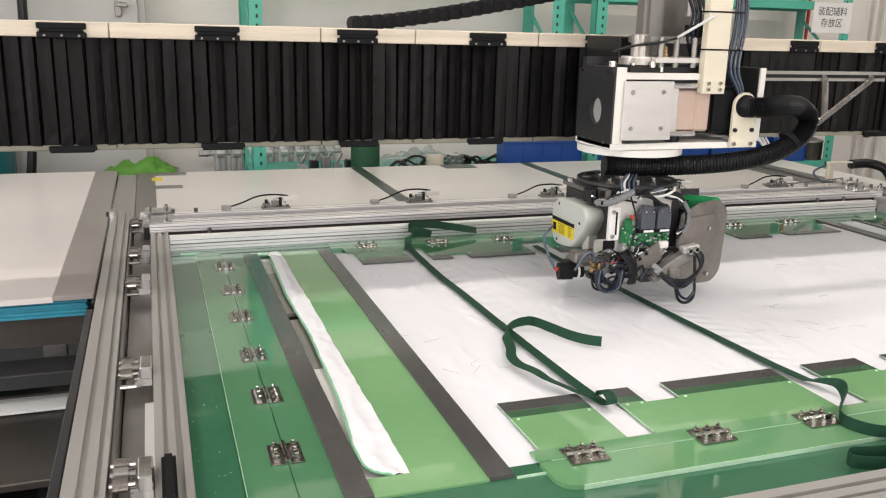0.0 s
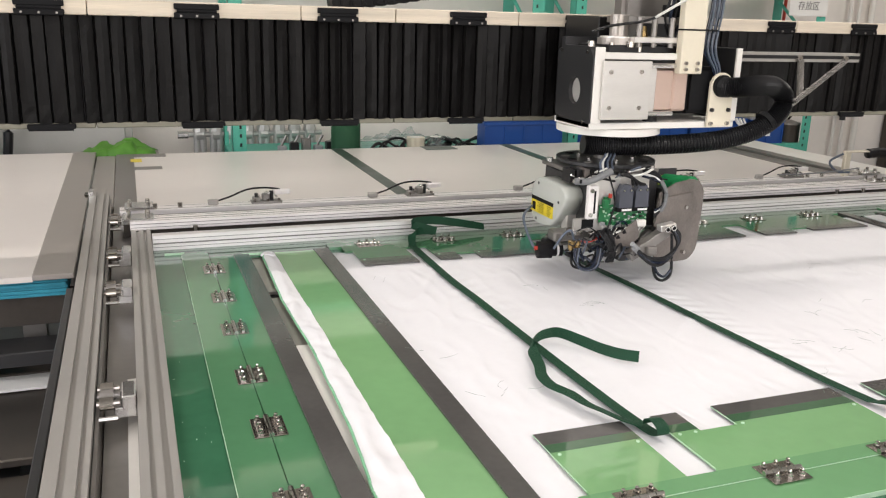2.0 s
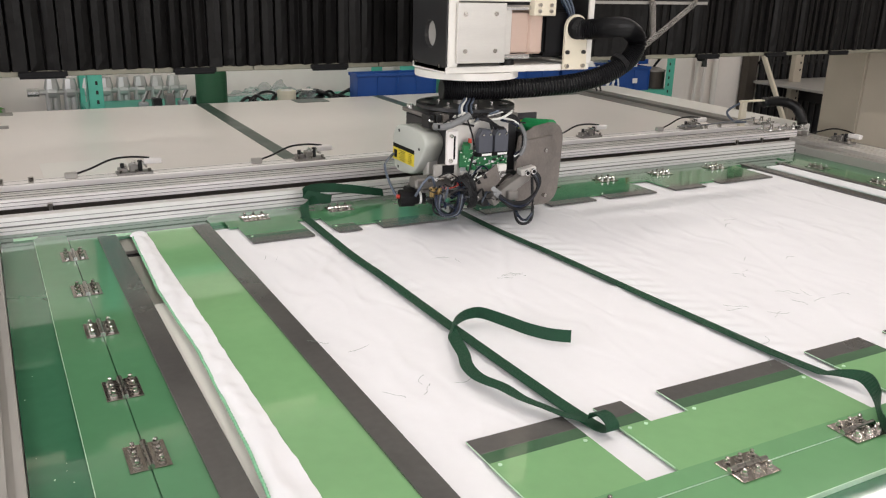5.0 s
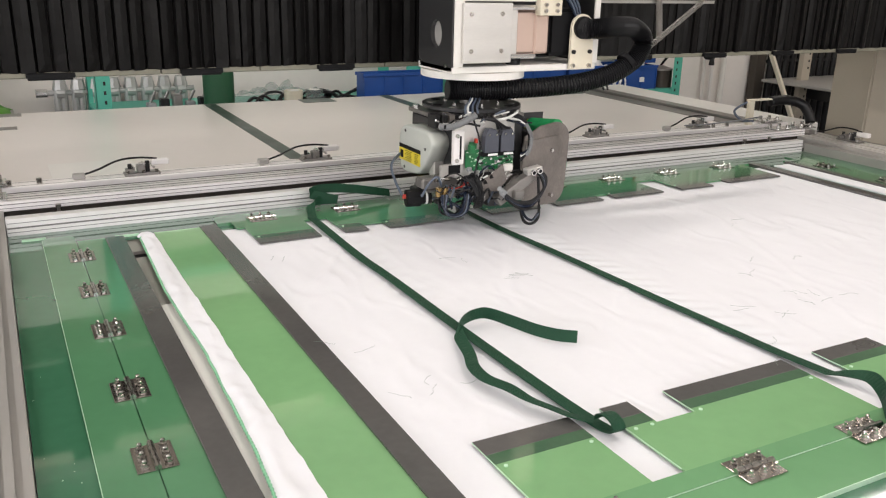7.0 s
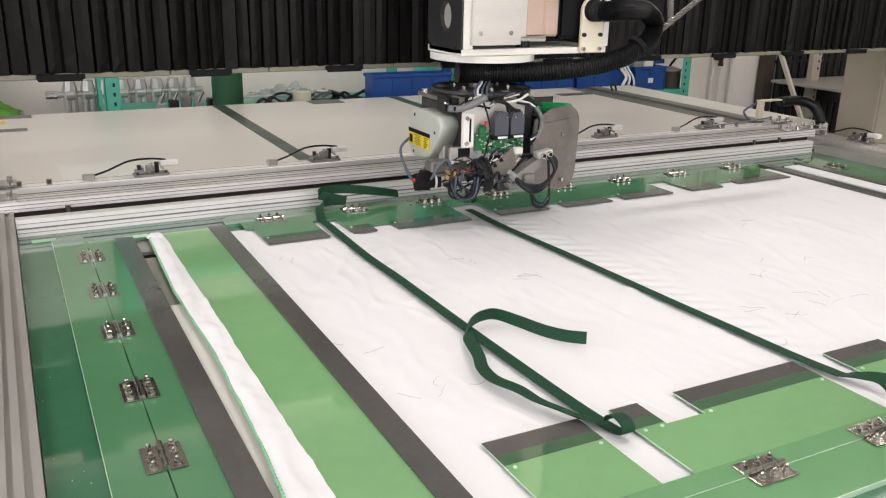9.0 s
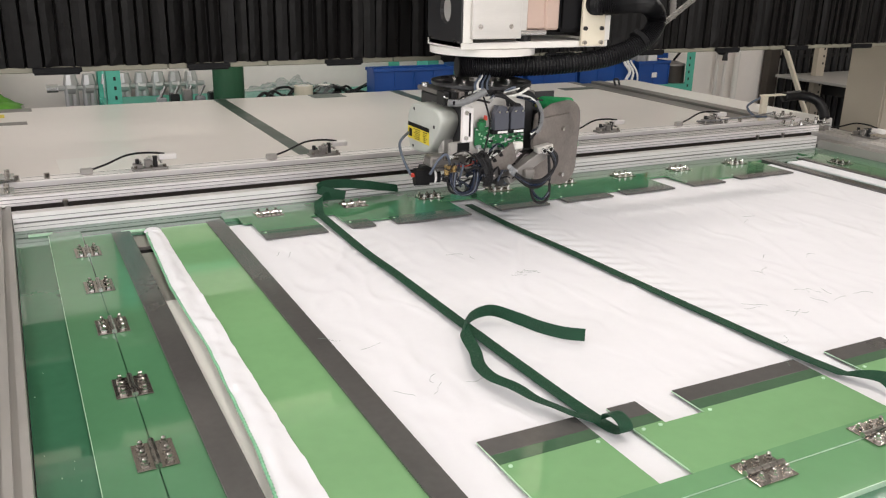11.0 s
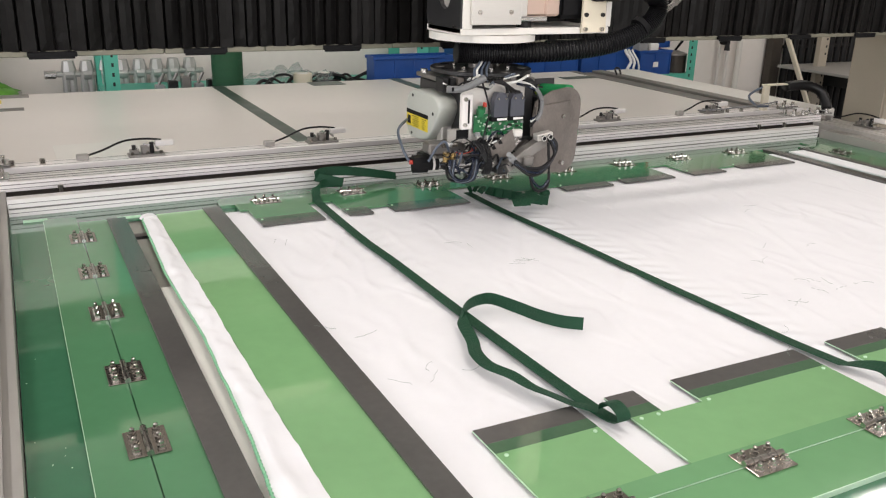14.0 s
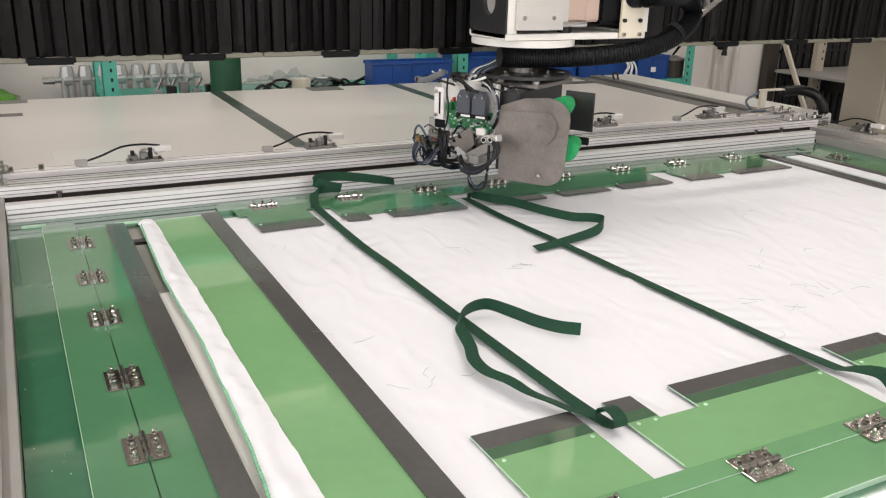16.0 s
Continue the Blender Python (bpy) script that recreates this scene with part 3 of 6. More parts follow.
def template_frame():
    f = thing("template_frame", (1.5, 1.9, 0.89), "aluminium profile frame that holds the template", "frame")
    rail_x(f, "inner_rail_far", 0.030, 2.93, 2.765, 2.797, 0.884, 0.941, [(0.020, 0.0015), (0.030, 0.004), (0.044, 0.0015)])
    # gap floor coloured black to stand for the shade between the rails
    part("gap_floor_far", box(B(), -0.03, 3.02, 2.799, 2.896, 0.884, 0.890), M_BLACK, f, "floor of the gap between the far rails, blackened for shade")
    rail_x(f, "middle_rail_far", -0.03, 3.10, 2.90, 2.985, 0.926, 0.953, [(0.008, 0.0015), (0.018, 0.002)], [(0.012, 0.003), (0.036, 0.006), (0.066, 0.003)])
    part("rail_foot_far", box(B(), -0.03, 3.10, 2.915, 2.975, 0.884, 0.9255), M_DSTEEL, f, "dark rail foot")
    rail_x(f, "outer_rail_far", -0.06, 3.22, 3.095, 3.165, 0.884, 0.945, [(0.040, 0.005)], [(0.012, 0.003), (0.054, 0.003)])
    part("cross_strip_far", box(B(), -0.05, 3.15, 2.99, 3.09, 0.884, 0.925), M_DSTEEL, f)
    part("left_rail", profile(B(), "y", 0.86, 3.165, -0.028, 0.028, 0.884, 0.930, [(0.014, 0.008), (0.034, 0.010)]), M_RAIL_GREY, f)
    part("right_rail", profile(B(), "y", 0.86, 2.763, 2.935, 2.995, 0.884, 0.928, [(0.012, 0.008), (0.032, 0.008)]), M_RAIL_GREY, f)
    part("outer_right_rail", profile(B(), "y", 0.86, 2.895, 3.05, 3.20, 0.884, 0.930, [(0.02, 0.01), (0.06, 0.02), (0.11, 0.012)]), M_ALU, f)
    part("near_rail", profile(B(), "x", 0.030, 3.0, 0.865, 0.935, 0.884, 0.930, [(0.014, 0.008), (0.040, 0.010)]), M_RAIL_GREY, f)
    # corner brackets with bolts
    for cx, cy in ((-0.004, 2.95), (0.0, 3.12), (2.98, 2.94), (3.12, 2.94), (3.12, 3.12)):
        b = part("corner_bracket", box(B(), cx - 0.045, cx + 0.045, cy - 0.04, cy + 0.04, 0.9535, 0.960, 0.002), M_CHROME, f)
        for dx in (-0.028, 0.028):
            for dy in (-0.022, 0.022):
                part("bolt", rod(B(), (cx + dx, cy + dy, 0.960), (cx + dx, cy + dy, 0.974), 0.007, seg=8), M_BOLT, b)
    # roller sets that run on the guide
    for y in (3.03, 2.62, 2.302, 1.685, 1.25):
        r = part("roller_bracket", box(B(), -0.066, -0.029, y - 0.035, y + 0.035, 0.905, 0.925, 0.002), M_CHROME, f)
        part("bracket_plate", box(B(), -0.052, -0.030, y - 0.045, y + 0.02, 0.925, 0.950, 0.002), M_CHROME, r)
        for dy in (-0.032, 0.0, 0.030):
            bb = rod(B(), (-0.088, y + dy, 0.934), (-0.066, y + dy, 0.934), 0.0115, seg=16)
            rod(bb, (-0.093, y + dy, 0.934), (-0.056, y + dy, 0.934), 0.005, seg=8)
            part("roller", bb, M_HINGE if dy else M_STEEL, r)
        part("axle_screw", rod(B(), (-0.06, y - 0.052, 0.915), (-0.09, y - 0.052, 0.915), 0.005, seg=8), M_BOLT, r)
    # bolts along the far rails
    for x in (0.05, 0.13, 2.78, 2.86, 3.0, 3.08, 3.16):
        part("bolt", rod(B(), (x, 3.115, 0.945), (x, 3.115, 0.962), 0.008, seg=8), M_BOLT, f)
    for x in (0.16, 2.70, 2.84):
        part("bolt", rod(B(), (x, 2.86, 0.905), (x, 2.86, 0.945), 0.007, seg=8), M_BOLT, f)
    latch = box(B(), -0.018, 0.004, 1.06, 1.27, 0.931, 0.952, 0.005, 2)
    box(latch, -0.014, 0.000, 1.075, 1.13, 0.952, 0.958, 0.002)
    part("grip", latch, M_BLACK, f, "black plastic grip")
    # bracket with cable bend on the far right corner
    part("cable_bracket", box(B(), 2.97, 3.0, 3.10, 3.12, 0.94, 1.05, 0.002), M_CREAM, f)
    part("cable_bracket_arm", box(B(), 2.97, 3.20, 3.095, 3.125, 1.05, 1.056, 0.001), M_CREAM, f)
    part("cable_sleeve", tube(B(), [(3.10, 3.11, 1.042), (3.20, 3.10, 1.045), (3.265, 3.07, 1.025), (3.28, 3.04, 0.985), (3.275, 3.02, 0.950)], 0.022, 10, 8, 0.05), M_RUBBER, f, "black corrugated cable sleeve", True)
    part("air_tube", tube(B(), [(2.99, 3.09, 0.965), (2.93, 3.10, 0.97), (2.90, 3.12, 1.01), (2.96, 3.11, 1.045)], 0.005), M_TUBE_GREY, f)
    part("air_tube", tube(B(), [(2.62, 3.12, 0.962), (2.75, 3.11, 0.962), (2.9, 3.09, 0.972), (3.02, 3.07, 0.985)], 0.0032), M_CARRIER, f)
    FED.append(f)


template_frame()


def clamp(x, y, turn=0.0):
    """Pneumatic clamp block with its cable, modelled round (0, 0, 0) on the rail."""
    c = thing("rail_clamp", (0, 0, 0), "small pneumatic clamp block with a black cable on the far rail", "clamp", "rail clamps")
    part("base", box(B(), -0.05, 0.055, -0.018, 0.022, 0.0, 0.007, 0.001), M_STEEL, c)
    b = box(B(), -0.045, -0.018, -0.014, 0.014, 0.007, 0.020, 0.002)
    box(b, -0.012, 0.012, -0.016, 0.016, 0.007, 0.030, 0.003)
    part("jaw", b, M_STEEL, c)
    part("post", rod(B(), (0.020, 0.0, 0.007), (0.020, 0.0, 0.040), 0.007, seg=10), M_DARK, c)
    part("post", rod(B(), (-0.032, 0.0, 0.015), (-0.032, 0.0, 0.034), 0.006, seg=10), M_DARK, c)
    part("sensor", box(B(), 0.030, 0.085, -0.006, 0.016, 0.026, 0.044, 0.003), M_RAIL, c, "pale grey sensor head")
    part("arm", box(B(), -0.005, 0.045, -0.004, 0.006, 0.030, 0.036, 0.001), M_CHROME, c)
    for px in (-0.04, 0.005, 0.045):
        part("screw", rod(B(), (px, -0.014, 0.007), (px, -0.014, 0.016), 0.005, seg=8), M_BOLT, c)
    part("cable", tube(B(), [(0.05, 0.005, 0.044), (0.0, 0.008, 0.050), (-0.06, 0.010, 0.046), (-0.12, 0.006, 0.024), (-0.165, 0.0, 0.012)], 0.0032), M_TUBE_BLACK, c)
    part("plug", box(B(), -0.195, -0.160, -0.010, 0.010, 0.0, 0.018, 0.003), M_RAIL_GREY, c)
    for px, pz in ((-0.022, 0.024), (0.008, 0.034), (0.036, 0.022)):
        part("pin", rod(B(), (px, -0.017, pz), (px, 0.018, pz), 0.0035, seg=8), M_CHROME, c)
    c.matrix_basis = pose(x, y, 0.9455, 0, 0, turn)
    return c


first = clamp(0.416, 3.13)
FED.append(first)
for x, y, a in ((0.978, 3.13, 0), (1.56, 3.13, 0), (2.159, 3.13, 0), (2.707, 3.13, 0)):
    FED.append(copy_thing(first, pose(x, y, 0.9455, 0, 0, a)))
corner = copy_thing(first, pose(3.15, 2.72, 0.9305, 0, 0, -90))
FED.append(corner)


def template_sheets():
    t = thing("green_template", (1.4, 1.9, 0.89), "green translucent plastic sewing template with hinged flaps", "template")
    bs = box(B(), 0.030, 0.2915, 0.936, 2.763, 0.890, Z0)
    box(bs, 0.3655, 2.934, 0.936, 2.763, 0.890, Z0)
    box(bs, 0.2915, 0.3655, 0.936, 1.172, 0.890, Z0)
    box(bs, 0.2915, 0.3655, 2.635, 2.763, 0.890, Z0)
    part("base_sheet", bs, M_GREEN_BASE, t)
    # sheets beside the hinges: left column
    part("left_panel", prism(B(), rounded(0.105, 0.1795, 0.95, 2.70, 0.02), Z0, Z1), M_GREEN_PANEL, t)
    part("left_flap", box(B(), 0.1815, 0.247, 0.95, FAR_Y + 0.02, Z0, Z1), M_GREEN_PANEL, t)
    part("grey_strip", box(B(), 0.247, 0.291, NEAR_Y, FAR_Y + 0.01, Z0, Z2, 0.0005), M_GREYSTRIP, t, "dark grey plastic strip")
    part("green_strip", box(B(), 0.366, 0.483, NEAR_Y, FAR_Y + 0.02, Z0, Z1), M_GREEN_LIGHT, t)
    part("grey_strip", box(B(), 0.483, 0.526, NEAR_Y, FAR_Y + 0.02, Z0, Z2, 0.0005), M_GREYSTRIP, t, "dark grey plastic strip")
    part("slot_end", box(B(), 0.291, 0.366, NEAR_Y, 1.190, Z0, Z1), M_GREEN_LIGHT, t)
    # right column
    part("grey_strip", box(B(), 2.505, 2.545, NEAR_Y, 2.655, Z0, Z2, 0.0005), M_GREYSTRIP, t, "dark grey plastic strip")
    part("white_strip", box(B(), 2.585, 2.66, NEAR_Y, 2.60, Z0, Z1), M_CLOTH, t, "white fabric seen in the right slot")
    part("grey_strip", box(B(), 2.662, 2.69, NEAR_Y, 2.62, Z0, Z2, 0.0005), M_GREYSTRIP, t, "dark grey plastic strip")
    part("right_flap", box(B(), 2.69, 2.752, 0.95, 2.65, Z0, Z1), M_GREEN_PANEL, t)
    part("right_panel", box(B(), 2.754, 2.85, 0.95, 2.70, Z0, Z1), M_GREEN_PANEL, t)
    # flaps towards the operator: outline with slots, then their hinged base
    # (x0, x1, y1): flap fingers that reach over the cloth
    near = [(0.600, 0.772, 1.387), (0.832, 0.888, 1.387), (0.966, 1.245, 1.390), (1.325, 1.478, 1.390), (1.55, 1.80, 1.390), (1.86, 2.02, 1.390), (2.09, 2.36, 1.390)]
    part("near_flap", prism(B(), rounded(0.580, 2.46, 1.1562, 1.192, 0.012, (1, 0, 0, 0)), Z1 + 0.0012, Z1 + 0.0052), M_GREEN_MID, t, "green hinged flap foot")
    for i, (x0, x1, y1) in enumerate(near):
        part("flap_finger", box(B(), x0, x1, 1.192, y1 - 0.066, Z1 + 0.0012, Z1 + 0.0052), M_GREEN_LIGHT, t, "pale green hinged flap")
        part("overlap_band", box(B(), x0, x1, y1 - 0.066, y1 - 0.040, Z1 + 0.0012, Z1 + 0.0053), M_GREEN_OVERLAP, t, "green sheet lying over the grey strip")
        part("grey_edge", box(B(), x0, x1, y1 - 0.040, y1, Z1 + 0.0012, Z1 + 0.0056, 0.0005), M_GREYSTRIP, t, "dark grey flap edge")
        part("cut_edge", box(B(), x0 - 0.0006, x0 - 0.0001, 1.20, y1, Z1 + 0.0034, Z1 + 0.0050), M_EDGE, t, "clear cut edge")
        for sx in (x0 + 0.012, x1 - 0.012):
            part("rivet", rod(B(), (sx, y1 - 0.075, Z1 + 0.0052), (sx, y1 - 0.075, Z1 + 0.0068), 0.0032, seg=8), M_EDGE, t)
    for (a, b) in zip(near, near[1:]):
        if b[0] - a[1] > 0.068 and a[1] > 0.87 and a[1] < 1.0:
            part("flap_finger", box(B(), a[1], b[0], 1.192, 1.315, Z1 + 0.0012, Z1 + 0.0052), M_GREEN_LIGHT, t)
    for x0, x1 in ((1.478, 1.55), (2.02, 2.09)):
        part("flap_finger", box(B(), x0, x1, 1.192, 1.315, Z1 + 0.0012, Z1 + 0.0052), M_GREEN_LIGHT, t)
    part("near_hinge_base", prism(B(), rounded(0.582, 2.46, 1.068, 1.1538, 0.035, (1, 1, 0, 0)), Z0, Z1 + 0.004), M_GREEN_MID, t)
    part("bright_edge", box(B(), 0.62, 2.44, 1.0665, 1.0678, Z0, Z1 + 0.0045), M_EDGE, t, "bright cut edge")
    part("bright_edge", box(B(), 0.605, 2.46, 1.1551, 1.1559, Z0, Z1 + 0.0044), M_EDGE, t, "bright cut edge")
    part("seam", box(B(), 0.605, 2.46, 1.1540, 1.1550, Z0, Z1 + 0.0030), M_BLACK, t, "dark seam between the flap and its base")
    # far flaps
    far = [(0.586, 0.749, 2.433), (0.815, 0.882, 2.436), (0.940, 1.166, 2.430), (1.262, 1.43, 2.436), (1.49, 1.662, 2.436), (1.712, 1.907, 2.440), (1.985, 2.122, 2.440), (2.20, 2.449, 2.452)]
    part("far_flap", box(B(), 0.566, 2.46, 2.580, 2.641, Z1 + 0.0012, Z1 + 0.0052), M_GREEN_PANEL, t)
    for i, (x0, x1, y0) in enumerate(far):
        part("flap_finger", box(B(), x0, x1, y0 + 0.066, 2.580, Z1 + 0.0012, Z1 + 0.0052), M_GREEN_PANEL, t, "green hinged flap")
        part("overlap_band", box(B(), x0, x1, y0 + 0.04, y0 + 0.066, Z1 + 0.0012, Z1 + 0.0053), M_GREEN_OVERLAP, t, "green sheet lying over the grey strip")
        part("grey_edge", box(B(), x0, x1, y0, y0 + 0.04, Z1 + 0.0012, Z1 + 0.0056, 0.0005), M_GREYSTRIP, t, "dark grey flap edge")
        part("rivet", rod(B(), (x0 + 0.012, y0 + 0.05, Z1 + 0.0052), (x0 + 0.012, y0 + 0.05, Z1 + 0.0068), 0.0032, seg=8), M_EDGE, t)
    for x0, x1 in ((0.882, 0.940), (1.43, 1.49), (1.662, 1.712), (2.122, 2.20)):
        part("flap_finger", box(B(), x0, x1, 2.485, 2.580, Z1 + 0.0012, Z1 + 0.0052), M_GREEN_PANEL, t)
    part("far_hinge_base", prism(B(), rounded(0.53, 2.50, 2.6435, 2.715, 0.03, (0, 0, 1, 1)), Z0, Z1 + 0.004), M_GREEN_PANEL, t)
    part("bright_edge", box(B(), 0.06, 0.115, 2.700, 2.704, Z0, Z0 + 0.006), M_EDGE, t, "bright cut edge")
    part("bright_edge", box(B(), 0.1042, 0.1050, 0.97, 2.68, Z0, Z1 + 0.0006), M_EDGE, t, "bright cut edge")
    part("bright_edge", box(B(), 0.272, 0.33, 2.646, 2.649, Z0, Z0 + 0.006), M_EDGE, t, "bright cut edge")
    part("bright_edge", box(B(), 0.53, 0.60, 1.128, 1.1305, Z0, Z1), M_EDGE, t, "bright cut edge")
    rnd = random.Random(9)
    specks = B()
    for i in range(34):
        x = 0.035 + 0.07 * rnd.random() ** 1.4
        y = rnd.uniform(1.0, 2.4) if i % 2 else rnd.uniform(1.0, 1.6)
        r = rnd.uniform(0.0004, 0.0011)
        rod(specks, (x, y, Z0), (x, y, Z0 + 0.0006), r, seg=5)
    part("lint", specks, M_EDGE, t, "specks of pale lint")
    FED.append(t)


template_sheets()


def hinge(x, y, z, turn):
    """A flat two-leaf hinge with six bolts and nuts, round (0, 0, 0); its pin runs along x."""
    h = thing("flap_hinge", (0, 0, 0), "flat steel hinge with six bolts on the template", "hinge", "template hinges")
    part("leaf", box(B(), -0.036, 0.036, 0.003, 0.028, 0.0, 0.0022, 0.0006), M_HINGE, h)
    part("leaf", box(B(), -0.036, 0.036, -0.028, -0.003, 0.0, 0.0022, 0.0006), M_HINGE, h)
    k = B()
    for a, b in ((-0.036, -0.022), (-0.021, -0.008), (-0.007, 0.007), (0.008, 0.021), (0.022, 0.036)):
        rod(k, (a, 0, 0.0045), (b, 0, 0.0045), 0.0048, seg=10)
    part("knuckle", k, M_BOLT, h)
    for bx in (-0.024, 0.0, 0.024):
        for by in (-0.016, 0.016):
            n = rod(B(), (bx, by, 0.0022), (bx, by, 0.0030), 0.0068, seg=12)
            rod(n, (bx, by, 0.0030), (bx, by, 0.0075), 0.0058, seg=6)
            rod(n, (bx, by, 0.0075), (bx, by, 0.0125), 0.0034, seg=8)
            rod(n, (bx, by, 0.0125), (bx, by, 0.0142), 0.0034, 0.0018, seg=8)
            part("bolt", n, M_BOLT, h)
    h.matrix_basis = pose(x, y, z, 0, 0, turn)
    return h


ZH = Z1 + 0.0054
first = hinge(0.667, 1.155, ZH, 0)
FED.append(first)
for x in (0.924, 1.160, 1.405, 1.645, 1.885, 2.13, 2.37):
    FED.append(copy_thing(first, pose(x, 1.155, ZH, 0, 0, 0)))
for x in (0.651, 0.897, 1.137, 1.377, 1.617, 1.856, 2.100, 2.359):
    FED.append(copy_thing(first, pose(x, 2.642, ZH, 0, 0, 0)))
for y in (2.509, 2.265, 2.039, 1.774, 1.552, 1.308, 1.06):
    FED.append(copy_thing(first, pose(0.1805, y, Z1 + 0.0004, 0, 0, 90)))
for y in (2.509, 2.25, 2.03, 1.78, 1.55, 1.31):
    FED.append(copy_thing(first, pose(2.753, y, Z1 + 0.0004, 0, 0, 90)))


# ---- cloth ----
def cloth():
    bm = B()
    x0, x1, y0, y1 = 0.526, 2.505, 1.165, 2.60
    nx, ny = 230, 170
    grid = []
    for j in range(ny + 1):
        row = []
        for i in range(nx + 1):
            x, y = x0 + (x1 - x0) * i / nx, y0 + (y1 - y0) * j / ny
            p = Vector((x, y, 0))
            s = noise.noise(Vector((x * 2.2 + 3, y * 1.6, 1.7)))
            fold = max(0.0, 1 - abs(noise.noise(Vector((x * 5.5 - y * 2.4, y * 1.3 + x * 0.7, 4.0)))) * 7) ** 2
            fine = noise.noise(Vector((x * 26, y * 17, 9.0))) * noise.noise(Vector((x * 4, y * 4, 2.0)))
            edge = min(1.0, (x - x0) / 0.03, (x1 - x) / 0.03, (y - y0) / 0.30, (y1 - y) / 0.20)
            edge = max(edge, 0.0)
            pucker = 0.0012 * math.exp(-((x - (1.30 - 0.06 * (y - 1.3) / 1.3)) / 0.05) ** 2) * math.sin(y * 130 + x * 60) + 0.0012 * math.exp(-((x - 0.79) / 0.05) ** 2) * math.sin(y * 120 - x * 50)
            h = Z0 + 0.0014 + edge * max(0.0, 0.0014 + 0.0020 * s + 0.0052 * fold * (0.45 + s) + 0.0045 * fine + 1.5 * pucker)
            row.append(bm.verts.new((x, y, min(h, Z0 + 0.010))))
        grid.append(row)
    for j in range(ny):
        for i in range(nx):
            bm.faces.new((grid[j][i], grid[j][i + 1], grid[j + 1][i + 1], grid[j + 1][i]))
    c = single("white_cloth", bm, M_CLOTH, (1.5, 1.9, Z0), "large sheet of thin white fabric, faintly creased, clamped under the flaps", "fabric", smooth=True)
    FED.append(c)
    # narrow folded piece in the slot, with a stitched edge
    n = thing("fabric_strip", (0.33, 1.9, Z0), "narrow folded strip of white fabric with a green stitched edge", "fabric")
    bm = B()
    rows, edge_pts = [], []
    N = 150
    EDGE_Y = (1.19, 1.205, 1.23, 1.3, 1.4, 1.5, 1.67, 1.88, 2.05, 2.2, 2.45, 2.6, 2.635)
    EDGE_X = (0.338, 0.313, 0.299, 0.297, 0.306, 0.313, 0.318, 0.323, 0.319, 0.316, 0.323, 0.327, 0.338)
    for k in range(N + 1):
        s = k / N
        y = 1.19 + (2.635 - 1.19) * s
        lx = float(np.interp(y, EDGE_Y, EDGE_X)) + 0.0012 * noise.noise(Vector((s * 30, 3.3, 0)))
        rx = 0.3655
        row = []
        for q in range(9):
            u = q / 8
            x = lx + (rx - lx) * u
            h = Z0 + 0.004 + 0.005 * math.sin(math.pi * min(1, u * 1.3)) + 0.006 * noise.noise(Vector((x * 40, y * 12, 1))) + 0.005 * noise.noise(Vector((x * 30, y * 30, 5)))
            row.append(bm.verts.new((x, y, max(h, Z0 + 0.003))))
        rows.append(row)
        edge_pts.append((lx - 0.001, y, Z0 + 0.0045))
    for u, v in zip(rows, rows[1:]):
        for q in range(8):
            bm.faces.new((u[q], u[q + 1], v[q + 1], v[q]))
    part("fabric", bm, M_CLOTH, n, "white folded fabric", True)
    part("stitched_edge", tube(B(), edge_pts, 0.0024, 5, 2, 0.35), M_STITCH, n, "green overlock stitching")
    part("turned_end", rod(B(), (0.344, 2.625, Z0 + 0.003), (0.344, 2.625, Z0 + 0.010), 0.022, 0.015, 18), M_CLOTH, n)
    FED.append(n)
    # loose thread ends
    rnd = random.Random(21)
    threads = B()
    spots = [(0.62, 2.3), (0.58, 1.75), (0.60, 1.62), (0.63, 1.55), (1.0, 1.95), (1.05, 2.0), (1.36, 1.62), (1.42, 1.56), (1.5, 1.72), (1.55, 1.65), (0.95, 2.1), (1.52, 1.60), (1.3, 1.42), (1.7, 1.8), (1.85, 2.1), (1.62, 1.55)]
    for sx, sy in spots:
        for k in range(2):
            p = Vector((sx + rnd.uniform(-0.05, 0.05), sy + rnd.uniform(-0.05, 0.05), Z0 + 0.009))
            a = rnd.uniform(0, 6.28)
            pts = [p]
            for q in range(4):
                a += rnd.uniform(-0.8, 0.8)
                p = p + Vector((math.cos(a), math.sin(a), 0)) * rnd.uniform(0.006, 0.016)
                p.z = Z0 + 0.009 + rnd.uniform(0, 0.002)
                pts.append(p)
            tube(threads, pts, 0.0003, 3, 3)
    FED.append(single("thread_ends", threads, M_ENDS, (1.2, 1.8, Z0), "loose grey green thread ends lying on the cloth", "thread", kind="stuff"))


cloth()

# ---- webbing straps ----
ZS = Z0 + 0.0105
UP = (0, 0, 1)
XW = (1, 0, 0)
WIDE = 0.0236


def strap(name, label, parts):
    s = thing(name, (parts[0][1][0][0], parts[0][1][0][1], Z0), label, "strap", "webbing straps")
    for pname, pts, dirs, width in parts:
        part(pname, ribbon(B(), pts, dirs, width), M_STRAP, s)
    return s


